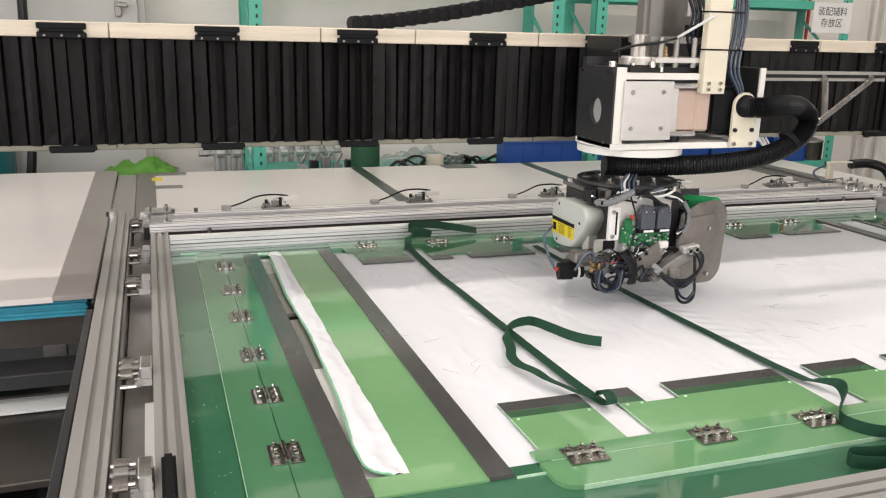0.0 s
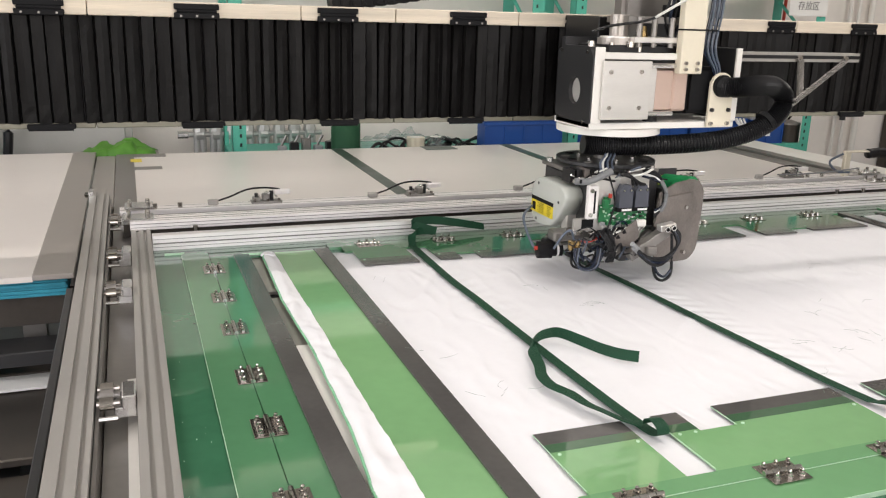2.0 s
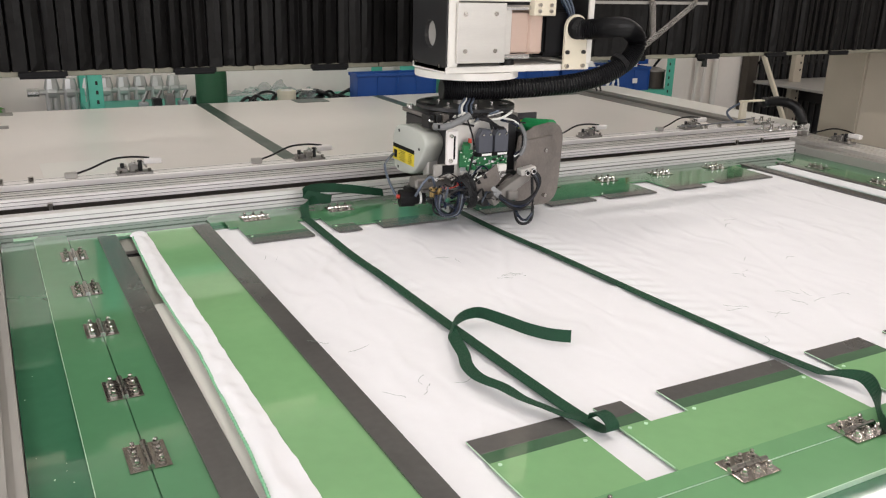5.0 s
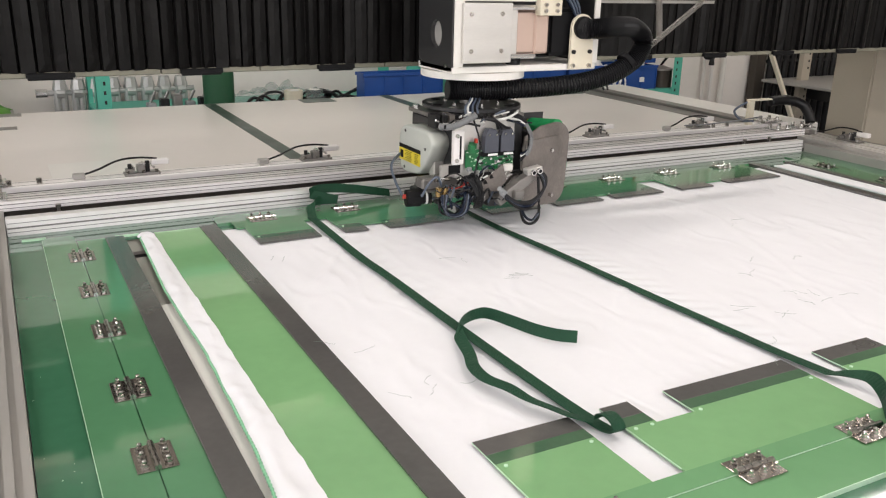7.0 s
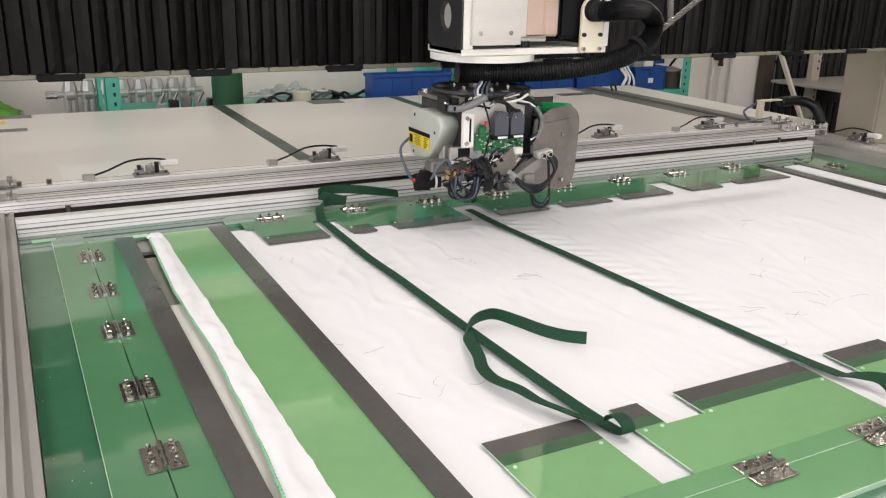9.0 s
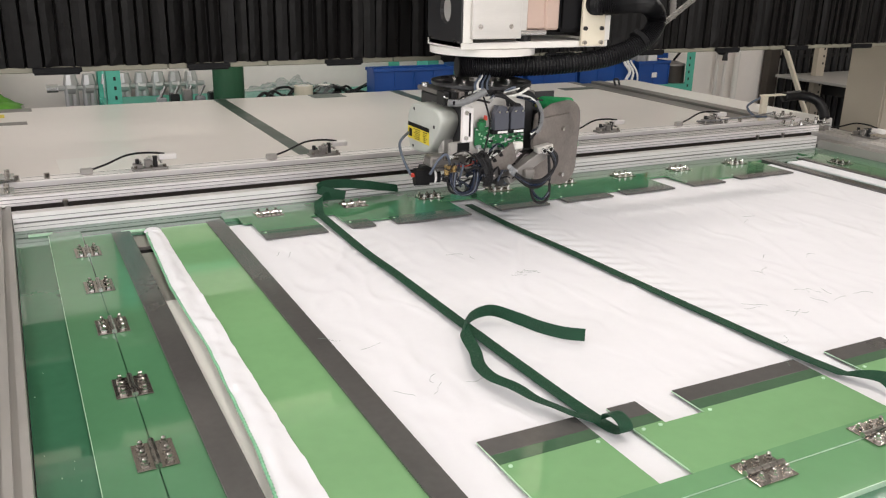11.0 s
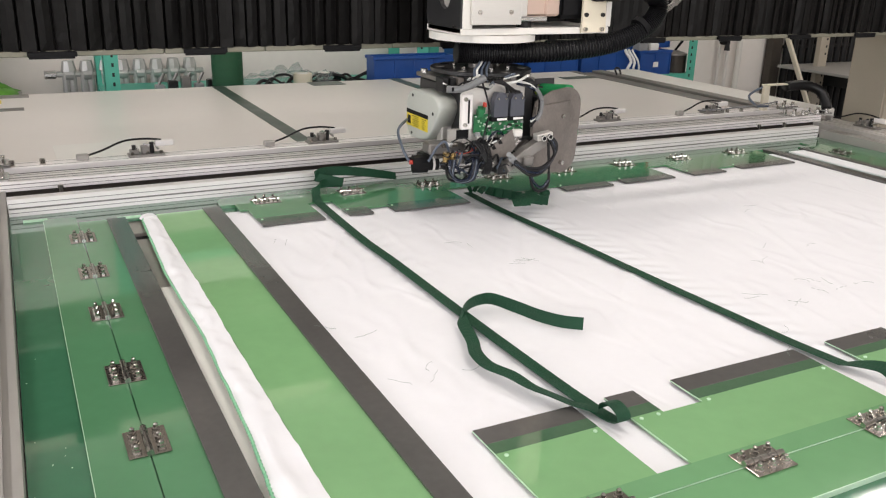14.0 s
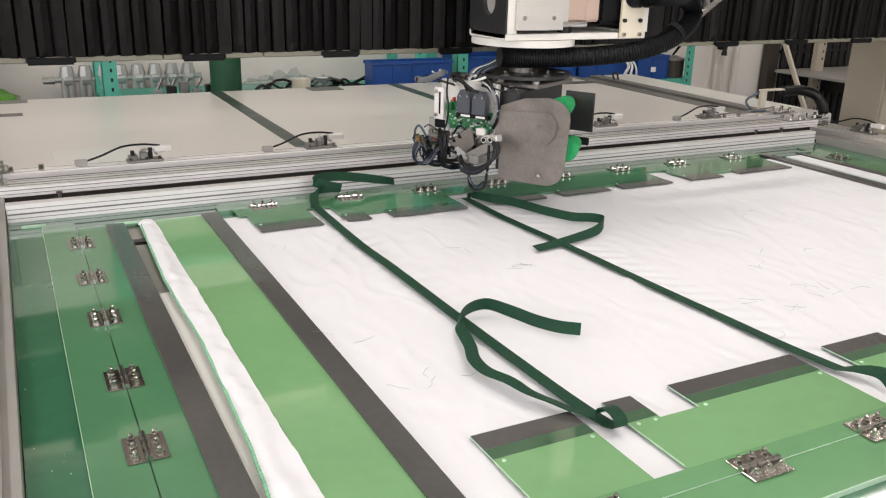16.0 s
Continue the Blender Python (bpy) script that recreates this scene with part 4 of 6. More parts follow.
FED.append(strap("webbing_strap", "dark green webbing strap sewn on cloth with loose end", [
    ("sewn_run", [(0.778, 2.60, ZS), (0.771, 2.26, ZS), (0.776, 2.07, ZS + 0.001), (0.781, 1.82, ZS), (0.786, 1.61, ZS), (0.792, 1.44, ZS), (0.798, 1.355, ZS)], [XW] * 7, WIDE),
    ("end_loop", [(0.798, 1.355, ZS), (0.802, 1.325, ZS + 0.001), (0.803, 1.305, ZS + 0.009), (0.803, 1.308, ZS + 0.021), (0.803, 1.328, ZS + 0.026), (0.804, 1.346, ZS + 0.019), (0.805, 1.350, ZS + 0.009)], [XW] * 7, WIDE),
    ("loose_tail", [(0.797, 1.355, ZS + 0.003), (0.770, 1.380, ZS + 0.006), (0.753, 1.409, ZS + 0.009), (0.736, 1.446, ZS + 0.010), (0.728, 1.492, ZS + 0.010), (0.711, 1.536, ZS + 0.010), (0.714, 1.583, ZS + 0.010), (0.733, 1.630, ZS + 0.009), (0.752, 1.699, ZS + 0.009), (0.763, 1.726, ZS + 0.011)],
     [(1, 0.3, 0), (0.9, 0.4, -0.25), (0.9, 0.4, -0.25), (0.9, 0.4, -0.15), (0.9, 0.35, 0.05), (0.9, 0.3, 0.1), (0.9, 0.2, 0.1), (0.9, 0.0, 0.1), (0.8, -0.3, 0.5), (0.5, -0.4, 0.9)], WIDE * 0.95),
    ("loose_end", [(0.760, 1.718, ZS + 0.012), (0.766, 1.735, ZS + 0.012), (0.793, 1.761, ZS + 0.013), (0.825, 1.777, ZS + 0.013), (0.854, 1.772, ZS + 0.013), (0.878, 1.719, ZS + 0.012), (0.8955, 1.668, ZS + 0.012), (0.9195, 1.629, ZS + 0.012), (0.949, 1.605, ZS + 0.012)],
     [(0.3, -0.2, 1), (0.2, -0.2, 1), (0.1, -0.1, 1), (0, -0.1, 1), (0, 0.0, 1), (0.1, 0.15, 1), (0.1, 0.1, 1), (0.1, 0.1, 1), (0.1, 0.1, 1)], WIDE),
]))
FED.append(strap("webbing_strap", "dark green webbing strap on the cloth, end coiled", [
    ("sewn_run", [(1.201, 2.515, ZS), (1.204, 2.304, ZS), (1.223, 2.07, ZS), (1.2345, 1.866, ZS), (1.2445, 1.693, ZS), (1.255, 1.546, ZS), (1.264, 1.414, ZS), (1.276, 1.31, ZS + 0.001)], [XW] * 8, WIDE),
    ("loose_end", [(1.276, 1.31, ZS + 0.001), (1.286, 1.285, ZS + 0.010), (1.298, 1.248, ZS + 0.016), (1.272, 1.205, ZS + 0.011), (1.212, 1.155, ZS + 0.009), (1.186, 1.115, ZS + 0.011), (1.206, 1.072, ZS + 0.011), (1.25, 1.048, ZS + 0.011), (1.285, 1.030, ZS + 0.010), (1.24, 1.004, ZS + 0.010), (1.15, 1.004, ZS + 0.010), (1.100, 1.012, ZS + 0.010), (1.083, 0.990, ZS + 0.010), (1.13, 0.968, ZS + 0.010), (1.20, 0.962, ZS + 0.010)],
     [XW, (1, 0.2, 0.2), (0.8, 0.3, 0.6), (0.5, 0.0, 1), (0.2, 0.3, 1), (0.1, 0, 1)] + [(0, 0, 1)] * 9, WIDE),
]))
FED.append(strap("webbing_strap", "dark green webbing strap end folded over the far flap", [
    ("sewn_run", [(0.779, 2.59, ZS), (0.787, 2.625, ZS + 0.012), (0.803, 2.66, ZS + 0.022), (0.838, 2.685, ZS + 0.020), (0.885, 2.69, ZS + 0.016)], [XW, XW, (1, 0.3, 0.5), (0.3, 0.4, 1), (0, 0.2, 1)], WIDE),
    ("loose_end", [(0.885, 2.675, ZS + 0.02), (0.842, 2.69, ZS + 0.03), (0.815, 2.705, ZS + 0.038), (0.85, 2.72, ZS + 0.045), (0.93, 2.715, ZS + 0.040), (1.06, 2.70, ZS + 0.018)], [(0, 0.1, 1), (0, 0.2, 1), (0.1, 0.5, 1), (0, 0.2, 1), (0, 0.3, 0.8), (0, 0.6, 0.5)], WIDE * 1.1),
]))


# ---- carriage on the gantry ----
AX, AY = 1.250, 2.045    # upright axis of the sewing head


def carriage():
    c = thing("head_carriage", (AX, AY, 1.30), "aluminium gantry carriage with motor, cream brackets and black hose", "machine carriage")
    x0, x1, y0, y1, z0, z1 = 1.118, 1.575, 1.92, 2.115, 1.313, 1.524
    # side plate with a round hole
    pts = [(y0 + 0.003, z0 + 0.004), (y1, z0 + 0.004), (y1, z1), (y0 + 0.003, z1)]
    bm = B()
    hole = [(2.012 + 0.032 * math.cos(2 * math.pi * k / 24), 1.408 + 0.036 * math.sin(2 * math.pi * k / 24)) for k in range(24)]
    outer = []
    for k in range(24):
        a = 2 * math.pi * k / 24
        dx, dz = math.cos(a), math.sin(a)
        s = min(((y1 - 2.012) if dx > 0 else (2.012 - y0 - 0.003)) / max(abs(dx), 1e-6), ((z1 - 1.408) if dz > 0 else (1.408 - z0 - 0.004)) / max(abs(dz), 1e-6))
        outer.append((2.012 + dx * s, 1.408 + dz * s))
    A = [[bm.verts.new((x, y, z)) for y, z in ring] for x in (x0, x0 + 0.014) for ring in (outer, hole)]
    for k in range(24):
        m = (k + 1) % 24
        bm.faces.new((A[0][k], A[0][m], A[1][m], A[1][k]))
        bm.faces.new((A[2][k], A[3][k], A[3][m], A[2][m]))
        bm.faces.new((A[0][k], A[2][k], A[2][m], A[0][m]))
        bm.faces.new((A[1][k], A[1][m], A[3][m], A[3][k]))
    part("side_plate", bm, M_DGREY, c, "dark anodised side plate with a round hole")
    part("shaft_in_hole", rod(B(), (x0 + 0.012, 2.012, 1.408), (x0 + 0.06, 2.012, 1.408), 0.034, seg=24), M_ALU, c)
    part("corner_post", box(B(), x0 + 0.004, x0 + 0.032, y0 - 0.002, y0 + 0.0028, z0 + 0.016, z1, 0.001), M_WHITEPAINT, c, "bright milled edge")
    part("bottom_plate", box(B(), x0, x1, y0, y1, z0 - 0.001, z0 + 0.016, 0.0015), M_WHITEPAINT, c, "satin white bottom plate")
    part("top_plate", box(B(), x0 + 0.033, 1.38, y0 + 0.002, y1, z1 - 0.031, z1 - 0.014, 0.0015), M_WHITEPAINT, c)
    part("gear_bed", box(B(), x0 + 0.06, 1.40, y0 + 0.03, y1, z1 - 0.014, z1 + 0.004, 0.002), M_DARK, c)
    part("back_plate", box(B(), x0 + 0.02, x1, y1, y1 + 0.02, z0, z1 + 0.02), M_DGREY, c)
    part("slide_block", box(B(), 1.25, 1.52, y1 + 0.02, BEAM_Y - 0.02, 1.34, 1.60, 0.003), M_DARK, c)
    part("right_plate", box(B(), x1 - 0.012, x1 + 0.002, y0, y1, z0 + 0.017, z1 + 0.002, 0.0015), M_DGREY, c)
    part("right_edge", box(B(), x1 - 0.014, x1 + 0.003, y0 - 0.002, y0 + 0.004, z0 + 0.017, z1 + 0.002), M_WHITEPAINT, c)
    fp = part("front_plate", box(B(), 1.142, 1.286, y0 - 0.014, y0 - 0.0025, 1.339, 1.490, 0.0015), M_ALU, c, "brushed front plate with four bolts")
    for bx, bz in ((1.163, 1.462), (1.254, 1.463), (1.164, 1.370), (1.254, 1.370)):
        part("bolt", rod(B(), (bx, y0 - 0.014, bz), (bx, y0 - 0.0165, bz), 0.0058, seg=12), M_BOLT, fp)
    part("motor_block", box(B(), 1.316, 1.372, y0 + 0.012, y0 + 0.13, 1.360, 1.466, 0.003), M_COPPER, c, "pale copper gear motor block")
    part("motor_flange", box(B(), 1.3725, 1.420, y0 + 0.010, y0 + 0.14, 1.357, 1.468, 0.006), M_COPPER, c)
    part("motor", box(B(), 1.4205, 1.515, y0 + 0.012, y0 + 0.14, 1.350, 1.475, 0.010, 2), M_BLACK, c)
    part("gear_flange", box(B(), 1.288, 1.3155, y0 + 0.006, y0 + 0.14, 1.352, 1.474, 0.002), M_ALU, c)
    for z in (1.352, 1.478):
        part("spacer", rod(B(), (1.293, y0 + 0.006, z), (1.372, y0 + 0.006, z), 0.007, seg=10), M_CHROME, c)
    part("rubber_foot", rod(B(), (1.32, y0 + 0.03, z0 + 0.016), (1.32, y0 + 0.03, z0 + 0.03), 0.02, seg=14), M_RUBBER, c)
    # round white plate below
    part("round_plate", rod(B(), (AX, AY, 1.293), (AX, AY, 1.311), 0.143, seg=56), M_WHITEPAINT, c, "round white plate")
    part("spindle", rod(B(), (AX, AY, 1.232), (AX, AY, 1.292), 0.017, seg=16), M_CHROME, c, "bright steel spindle")
    # cream bracket of the hose
    bp = [(1.478, 1.316), (1.556, 1.316), (1.550, 1.420)] + [(1.514 + 0.036 * math.cos(radians(a)), 1.426 + 0.036 * math.sin(radians(a))) for a in range(0, 181, 20)] + [(1.478, 1.42)]
    hb = part("hose_bracket", upright_prism(B(), bp, y0 - 0.012, y0 - 0.004), M_CREAM, c, "cream painted hose bracket")
    for bx, bz in ((1.487, 1.325), (1.541, 1.325), (1.487, 1.362), (1.541, 1.362)):
        part("bolt", rod(B(), (bx, y0 - 0.012, bz), (bx, y0 - 0.019, bz), 0.0055, seg=10), M_BOLT if bz < 1.34 else M_DARK, hb)
    # cream cable channel
    ch = part("cable_channel", box(B(), 1.370, 1.440, y0 - 0.016, y0 + 0.01, 1.458, 1.80, 0.002), M_CREAM, c, "cream cable channel")
    for bx, bz in ((1.386, 1.470), (1.422, 1.470), (1.386, 1.486), (1.422, 1.486)):
        part("bolt", rod(B(), (bx, y0 - 0.016, bz), (bx, y0 - 0.022, bz), 0.005, seg=10), M_BOLT, ch)
    for z in (1.57, 1.665):
        part("cable_tie", box(B(), 1.366, 1.478, y0 - 0.0175, y0 + 0.02, z, z + 0.004), M_BLACK, ch)
    for k in range(6):
        o = 0.006 * k
        part("air_tube", tube(B(), [(1.452 + o, y0 + 0.002 - 0.003 * (k % 3), 1.80), (1.462 + o * 1.2, y0 - 0.002, 1.65), (1.452 + o * 1.1, y0 - 0.004 * (k % 2), 1.53), (1.486 + o * 0.7, y0 - 0.002, 1.47), (1.512, y0 + 0.004, 1.428)], 0.0034), (M_TUBE_BLUE, M_TUBE_GREY)[k % 2], c)
    # stack on top: gear plates, bearing, steel column
    st = part("bearing", rod(B(), (1.230, 2.0, 1.529), (1.230, 2.0, 1.546), 0.052, seg=28), M_PLATE, c)
    part("bearing_ring", rod(B(), (1.230, 2.0, 1.546), (1.230, 2.0, 1.550), 0.046, seg=28), M_ALU, st)
    part("pulley", rod(B(), (1.233, 2.0, 1.550), (1.233, 2.0, 1.606), 0.0245, seg=24), M_PLATE, st)
    part("deck_plate", box(B(), 1.24, 1.40, 1.93, 2.06, 1.536, 1.55, 0.001), M_ALU, c)
    part("deck_plate", box(B(), 1.23, 1.40, 1.95, 2.06, 1.585, 1.603, 0.001), M_STEEL, c)
    for px, py in ((1.262, 1.945), (1.358, 1.940), (1.31, 1.95), (1.39, 1.97)):
        part("standoff", rod(B(), (px, py, 1.524), (px, py, 1.60), 0.008, seg=10), M_STEEL, c)
    part("nozzle", rod(B(), (1.300, 1.985, 1.55), (1.300, 1.985, 1.578), 0.013, 0.007, 10), M_BRASS, c)
    part("toothed_pulley", rod(B(), (1.396, 2.0, 1.600), (1.396, 2.0, 1.634), 0.027, seg=24), M_BLACK, c)
    part("coupling", rod(B(), (1.396, 2.0, 1.634), (1.396, 2.0, 1.72), 0.012, seg=14), M_STEEL, c)
    part("coupling_flange", rod(B(), (1.396, 2.0, 1.585), (1.396, 2.0, 1.5995), 0.029, seg=24), M_ALU, c)
    part("screw_shaft", rod(B(), (1.396, 2.0, 1.52), (1.396, 2.0, 1.585), 0.010, seg=12), M_CHROME, c)
    for px, py in ((1.19, 1.96), (1.325, 1.965), (1.272, 1.955)):
        part("cap_screw", rod(B(), (px, py, 1.512), (px, py, 1.534), 0.0075, seg=12), M_BOLT, c)
    part("steel_column", box(B(), 1.262, 1.325, 2.03, 2.09, 1.55, 1.95, 0.012, 2), M_STEEL, c)
    part("upright_plate", box(B(), 1.328, 1.46, 2.065, 2.085, 1.60, 1.95, 0.002), M_STEEL, c)
    part("screw_nut", rod(B(), (1.37, 1.98, 1.655), (1.37, 1.98, 1.75), 0.018, seg=14), M_STEEL, c)
    part("cable", tube(B(), [(1.13, 1.96, 1.560), (1.18, 1.95, 1.577), (1.25, 1.93, 1.588), (1.30, 1.92, 1.602)], 0.0034), M_TUBE_BLACK, c)
    part("cable", tube(B(), [(1.29, 1.92, 1.600), (1.33, 1.912, 1.624), (1.385, 1.898, 1.658)], 0.0036), M_WIRE_WHITE, c)
    for k in range(4):
        part("air_tube", tube(B(), [(1.33 + k * 0.015, 1.96, 1.72), (1.345 + k * 0.012, 1.94, 1.66), (1.34 + k * 0.016, 1.95, 1.60), (1.365 + k * 0.006, 1.96, 1.55)], 0.004), (M_TUBE_BLACK, M_TUBE_BLUE)[k % 2], c)
    bolts(c, [(x0 - 0.001, 1.95, 1.51), (x0 - 0.001, 2.09, 1.51), (x0 - 0.001, 1.95, 1.33), (x0 - 0.001, 2.09, 1.33)], 0.005, 0.004, (-1, 0, 0))
    bolts(c, [(1.13 + 0.0, 1.96, 1.524), (1.235, 1.94, 1.524)], 0.010, 0.014)
    # profile arm to the right with two hose springs
    part("arm", profile(B(), "x", 1.577, 2.14, 2.06, 2.10, 1.485, 1.512, [(0.012, 0.012)]), M_RAIL_GREY, c)
    part("arm_groove", box(B(), 1.578, 2.138, 2.0585, 2.06, 1.494, 1.504), M_DARK, c)
    def spring(p, q, r):
        n = 240
        p, q = Vector(p), Vector(q)
        d = (q - p)
        a = d.cross(Vector((0, 1, 0))).normalized()
        b2 = d.cross(a).normalized()
        return tube(B(), [p + d * k / n + (a * math.cos(k * 1.1) + b2 * math.sin(k * 1.1)) * r for k in range(n + 1)], 0.0022, 4, 1)
    part("spring", spring((1.898, 2.045, 1.490), (1.890, 2.02, 1.380), 0.0085), M_STEEL, c, "steel coil spring")
    part("spring", spring((2.075, 2.05, 1.488), (1.690, 1.895, 1.336), 0.007), M_STEEL, c, "steel coil spring")
    bolts(c, [(2.075, 2.058, 1.496), (1.898, 2.058, 1.496)], 0.008, 0.012, (0, -1, 0))
    hose = [(1.514, 1.93, 1.426), (1.520, 1.885, 1.424), (1.555, 1.872, 1.426), (1.61, 1.88, 1.430), (1.685, 1.90, 1.424), (1.724, 1.90, 1.392), (1.706, 1.90, 1.345), (1.640, 1.91, 1.302), (1.55, 1.93, 1.276), (1.43, 1.95, 1.264), (1.30, 1.965, 1.261), (1.20, 1.975, 1.262), (1.14, 1.985, 1.265)]
    part("corrugated_hose", tube(B(), hose, 0.0255, 18, 26, 0.075), M_RUBBER, c, "black corrugated hose")
    part("hose_cuff", rod(B(), (1.514, 1.915, 1.426), (1.514, 1.9, 1.426), 0.030, seg=20), M_BLACK, c)
    part("hose_clip", rod(B(), (1.668, 1.905, 1.325), (1.680, 1.905, 1.334), 0.030, seg=18), M_BLACK, c)
    CARRIED.append(c)
    return c


carriage()


# ---- rotating sewing head ----
def sewing_head():
    h = thing("sewing_head", (AX, AY, 0.95), "rotating sewing head crowded with motors, circuit board, tubes and cables", "sewing machine")
    # perforated disc
    bm = rod(B(), (AX, AY, 1.208), (AX, AY, 1.2165), 0.138, seg=56)
    disc = part("top_disc", bm, M_DGREY, h, "dark perforated steel disc")
    for k in range(12):
        a = 2 * math.pi * k / 12 + 0.1
        r = 0.112
        part("disc_hole", rod(B(), (AX + r * math.cos(a), AY + r * math.sin(a), 1.2165), (AX + r * math.cos(a), AY + r * math.sin(a), 1.2178), 0.013, seg=14), M_STEEL if k % 2 else M_BLACK, disc)
    for k in range(6):
        a = 2 * math.pi * k / 6 + 0.4
        part("screw", rod(B(), (AX + 0.075 * math.cos(a), AY + 0.075 * math.sin(a), 1.2165), (AX + 0.075 * math.cos(a), AY + 0.075 * math.sin(a), 1.223), 0.006, seg=8), M_BOLT, disc)
    part("hub", rod(B(), (AX, AY, 1.2165), (AX, AY, 1.238), 0.034, seg=22), M_STEEL, h)
    # body
    part("body", box(B(), 1.118, 1.330, 1.895, 2.155, 1.045, 1.185, 0.006), M_DGREY, h)
    part("under_plate", box(B(), 1.105, 1.36, 1.94, 2.15, 1.186, 1.198, 0.002), M_STEEL, h)
    for px, py in ((1.12, 1.955), (1.345, 1.955), (1.12, 2.13), (1.345, 2.13)):
        part("standoff", rod(B(), (px, py, 1.198), (px, py, 1.206), 0.01, seg=10), M_CHROME, h)
    # small valve stack under the disc
    for k in range(8):
        part("valve", box(B(), 1.080 + k * 0.020, 1.096 + k * 0.020, 1.935 - 0.004 * (k % 3), 1.98, 1.170 + 0.006 * (k % 2), 1.206, 0.002), (M_DARK, M_DARK, M_STAIN, M_DARK, M_DGREY, M_STAIN, M_DARK, M_DGREY)[k], h)
    part("face_plate", box(B(), 1.150, 1.338, 1.945, 1.964, 1.028, 1.182, 0.003), M_ALU, h, "brushed face plate")
    part("lower_face", box(B(), 1.090, 1.165, 1.955, 1.985, 1.010, 1.080, 0.003), M_ALU, h)
    part("face_window", box(B(), 1.112, 1.145, 1.951, 1.956, 1.028, 1.062, 0.004), M_BLACK, h)
    # belt cover at the side, with its warning label
    corners = [(2.130, 1.100), (2.127, 1.128), (2.110, 1.150), (2.080, 1.160), (2.02, 1.161), (1.965, 1.160), (1.940, 1.153), (1.926, 1.137), (1.930, 1.116),
               (1.957, 1.076), (1.985, 1.048), (2.012, 1.034), (2.072, 1.026), (2.110, 1.030), (2.124, 1.055)]
    cy, cz = 2.03, 1.10
    loop = smooth_path([(0, y, z) for y, z in corners + corners[:1]], 4)[:-1]
    bm = B()
    rings = [[bm.verts.new((x, cy + (p.y - cy) * k, cz + (p.z - cz) * k)) for p in loop] for x, k in ((1.128, 1.0), (1.078, 1.0), (1.071, 0.985), (1.067, 0.955), (1.066, 0.90))]
    for u, v in zip(rings, rings[1:]):
        for k in range(len(u)):
            bm.faces.new((u[k], u[(k + 1) % len(u)], v[(k + 1) % len(u)], v[k]))
    bm.faces.new(rings[-1])
    bm.faces.new(rings[0][::-1])
    cv = part("belt_cover", bm, M_COVER, h, "pale grey-green belt cover", True)
    part("warning_label", box(B(), 1.0648, 1.0658, 1.990, 2.122, 1.058, 1.092), M_YELLOW, cv, "yellow warning label with a black head")
    part("label_head", box(B(), 1.0648, 1.0658, 1.990, 2.122, 1.0922, 1.103), M_BLACK, cv)
    part("label_figure", box(B(), 1.0643, 1.0647, 2.095, 2.114, 1.064, 1.086), M_BLACK, cv)
    for i in range(6):
        z = 1.087 - i * 0.0050
        part("text_bar", box(B(), 1.0643, 1.0647, 2.000 + 0.004 * (i % 3), 2.026 - 0.004 * (i % 2), z, z + 0.0016), M_BLACK, cv)
        part("text_bar", box(B(), 1.0643, 1.0647, 2.042 + 0.004 * (i % 2), 2.084 - 0.008 * (i % 2), z, z + 0.0016), M_BLACK, cv)
    for y, z in ((2.085, 1.143), (2.09, 1.040), (1.962, 1.112)):
        part("cover_screw", rod(B(), (1.069, y, z), (1.065, y, z), 0.0045, seg=8), M_DARK, cv)
    part("bracket", box(B(), 1.090, 1.121, 1.848, 1.862, 1.090, 1.178, 0.002), M_RAIL, h, "milled slotted bracket")
    part("bracket_slot", box(B(), 1.107, 1.112, 1.8470, 1.8478, 1.105, 1.165), M_BLACK, h)
    bolts(h, [(1.099, 1.848, 1.166), (1.099, 1.848, 1.102)], 0.0055, 0.005, (0, -1, 0))
    part("lower_plate", box(B(), 1.062, 1.140, 1.864, 1.876, 1.056, 1.0895, 0.003), M_RAIL_GREY, h)
    part("plate_window", box(B(), 1.084, 1.119, 1.8628, 1.8636, 1.064, 1.087, 0.006), M_BLACK, h)
    # circuit board with parts and two connector hoods
    pcb = part("circuit_board", box(B(), 1.178, 1.330, 1.936, 1.9385, 1.056, 1.104, 0.0005), M_PCB, h, "green circuit board")
    part("board_tab", box(B(), 1.190, 1.212, 1.936, 1.9385, 1.1065, 1.126), M_PCB, pcb)
    rnd = random.Random(3)
    for i in range(9):
        x = 1.182 + i * 0.0165
        part("terminal", box(B(), x, x + 0.012, 1.926, 1.936, 1.048, 1.058, 0.001), M_PCB if i % 3 else M_GREYPL, pcb)
    for i in range(16):
        x, z = rnd.uniform(1.178, 1.325), rnd.uniform(1.062, 1.092)
        part("chip", box(B(), x, x + rnd.uniform(0.004, 0.011), 1.931, 1.936, z, z + rnd.uniform(0.004, 0.008)), (M_DARK, M_GREYPL, M_CHROME)[i % 3], pcb)
    for i in range(54):
        x, z = rnd.uniform(1.180, 1.326), rnd.uniform(1.058, 1.100)
        part("board_part", box(B(), x, x + rnd.uniform(0.002, 0.0045), 1.9325, 1.936, z, z + 0.003), (M_PAPER, M_EDGE, M_CHROME, M_EDGE)[i % 4], pcb)
    for i in range(9):
        x = 1.186 + 0.015 * i
        part("lead", tube(B(), [(x, 1.93, 1.052), (x - 0.004, 1.918, 1.042), (x - 0.014, 1.915, 1.030)], 0.0009, 5, 4), (M_WIRE_WHITE, M_TUBE_BLACK, M_WIRE_WHITE)[i % 3], pcb)
    part("red_plug", box(B(), 1.203, 1.209, 1.924, 1.936, 1.124, 1.136, 0.001), M_RED, pcb)
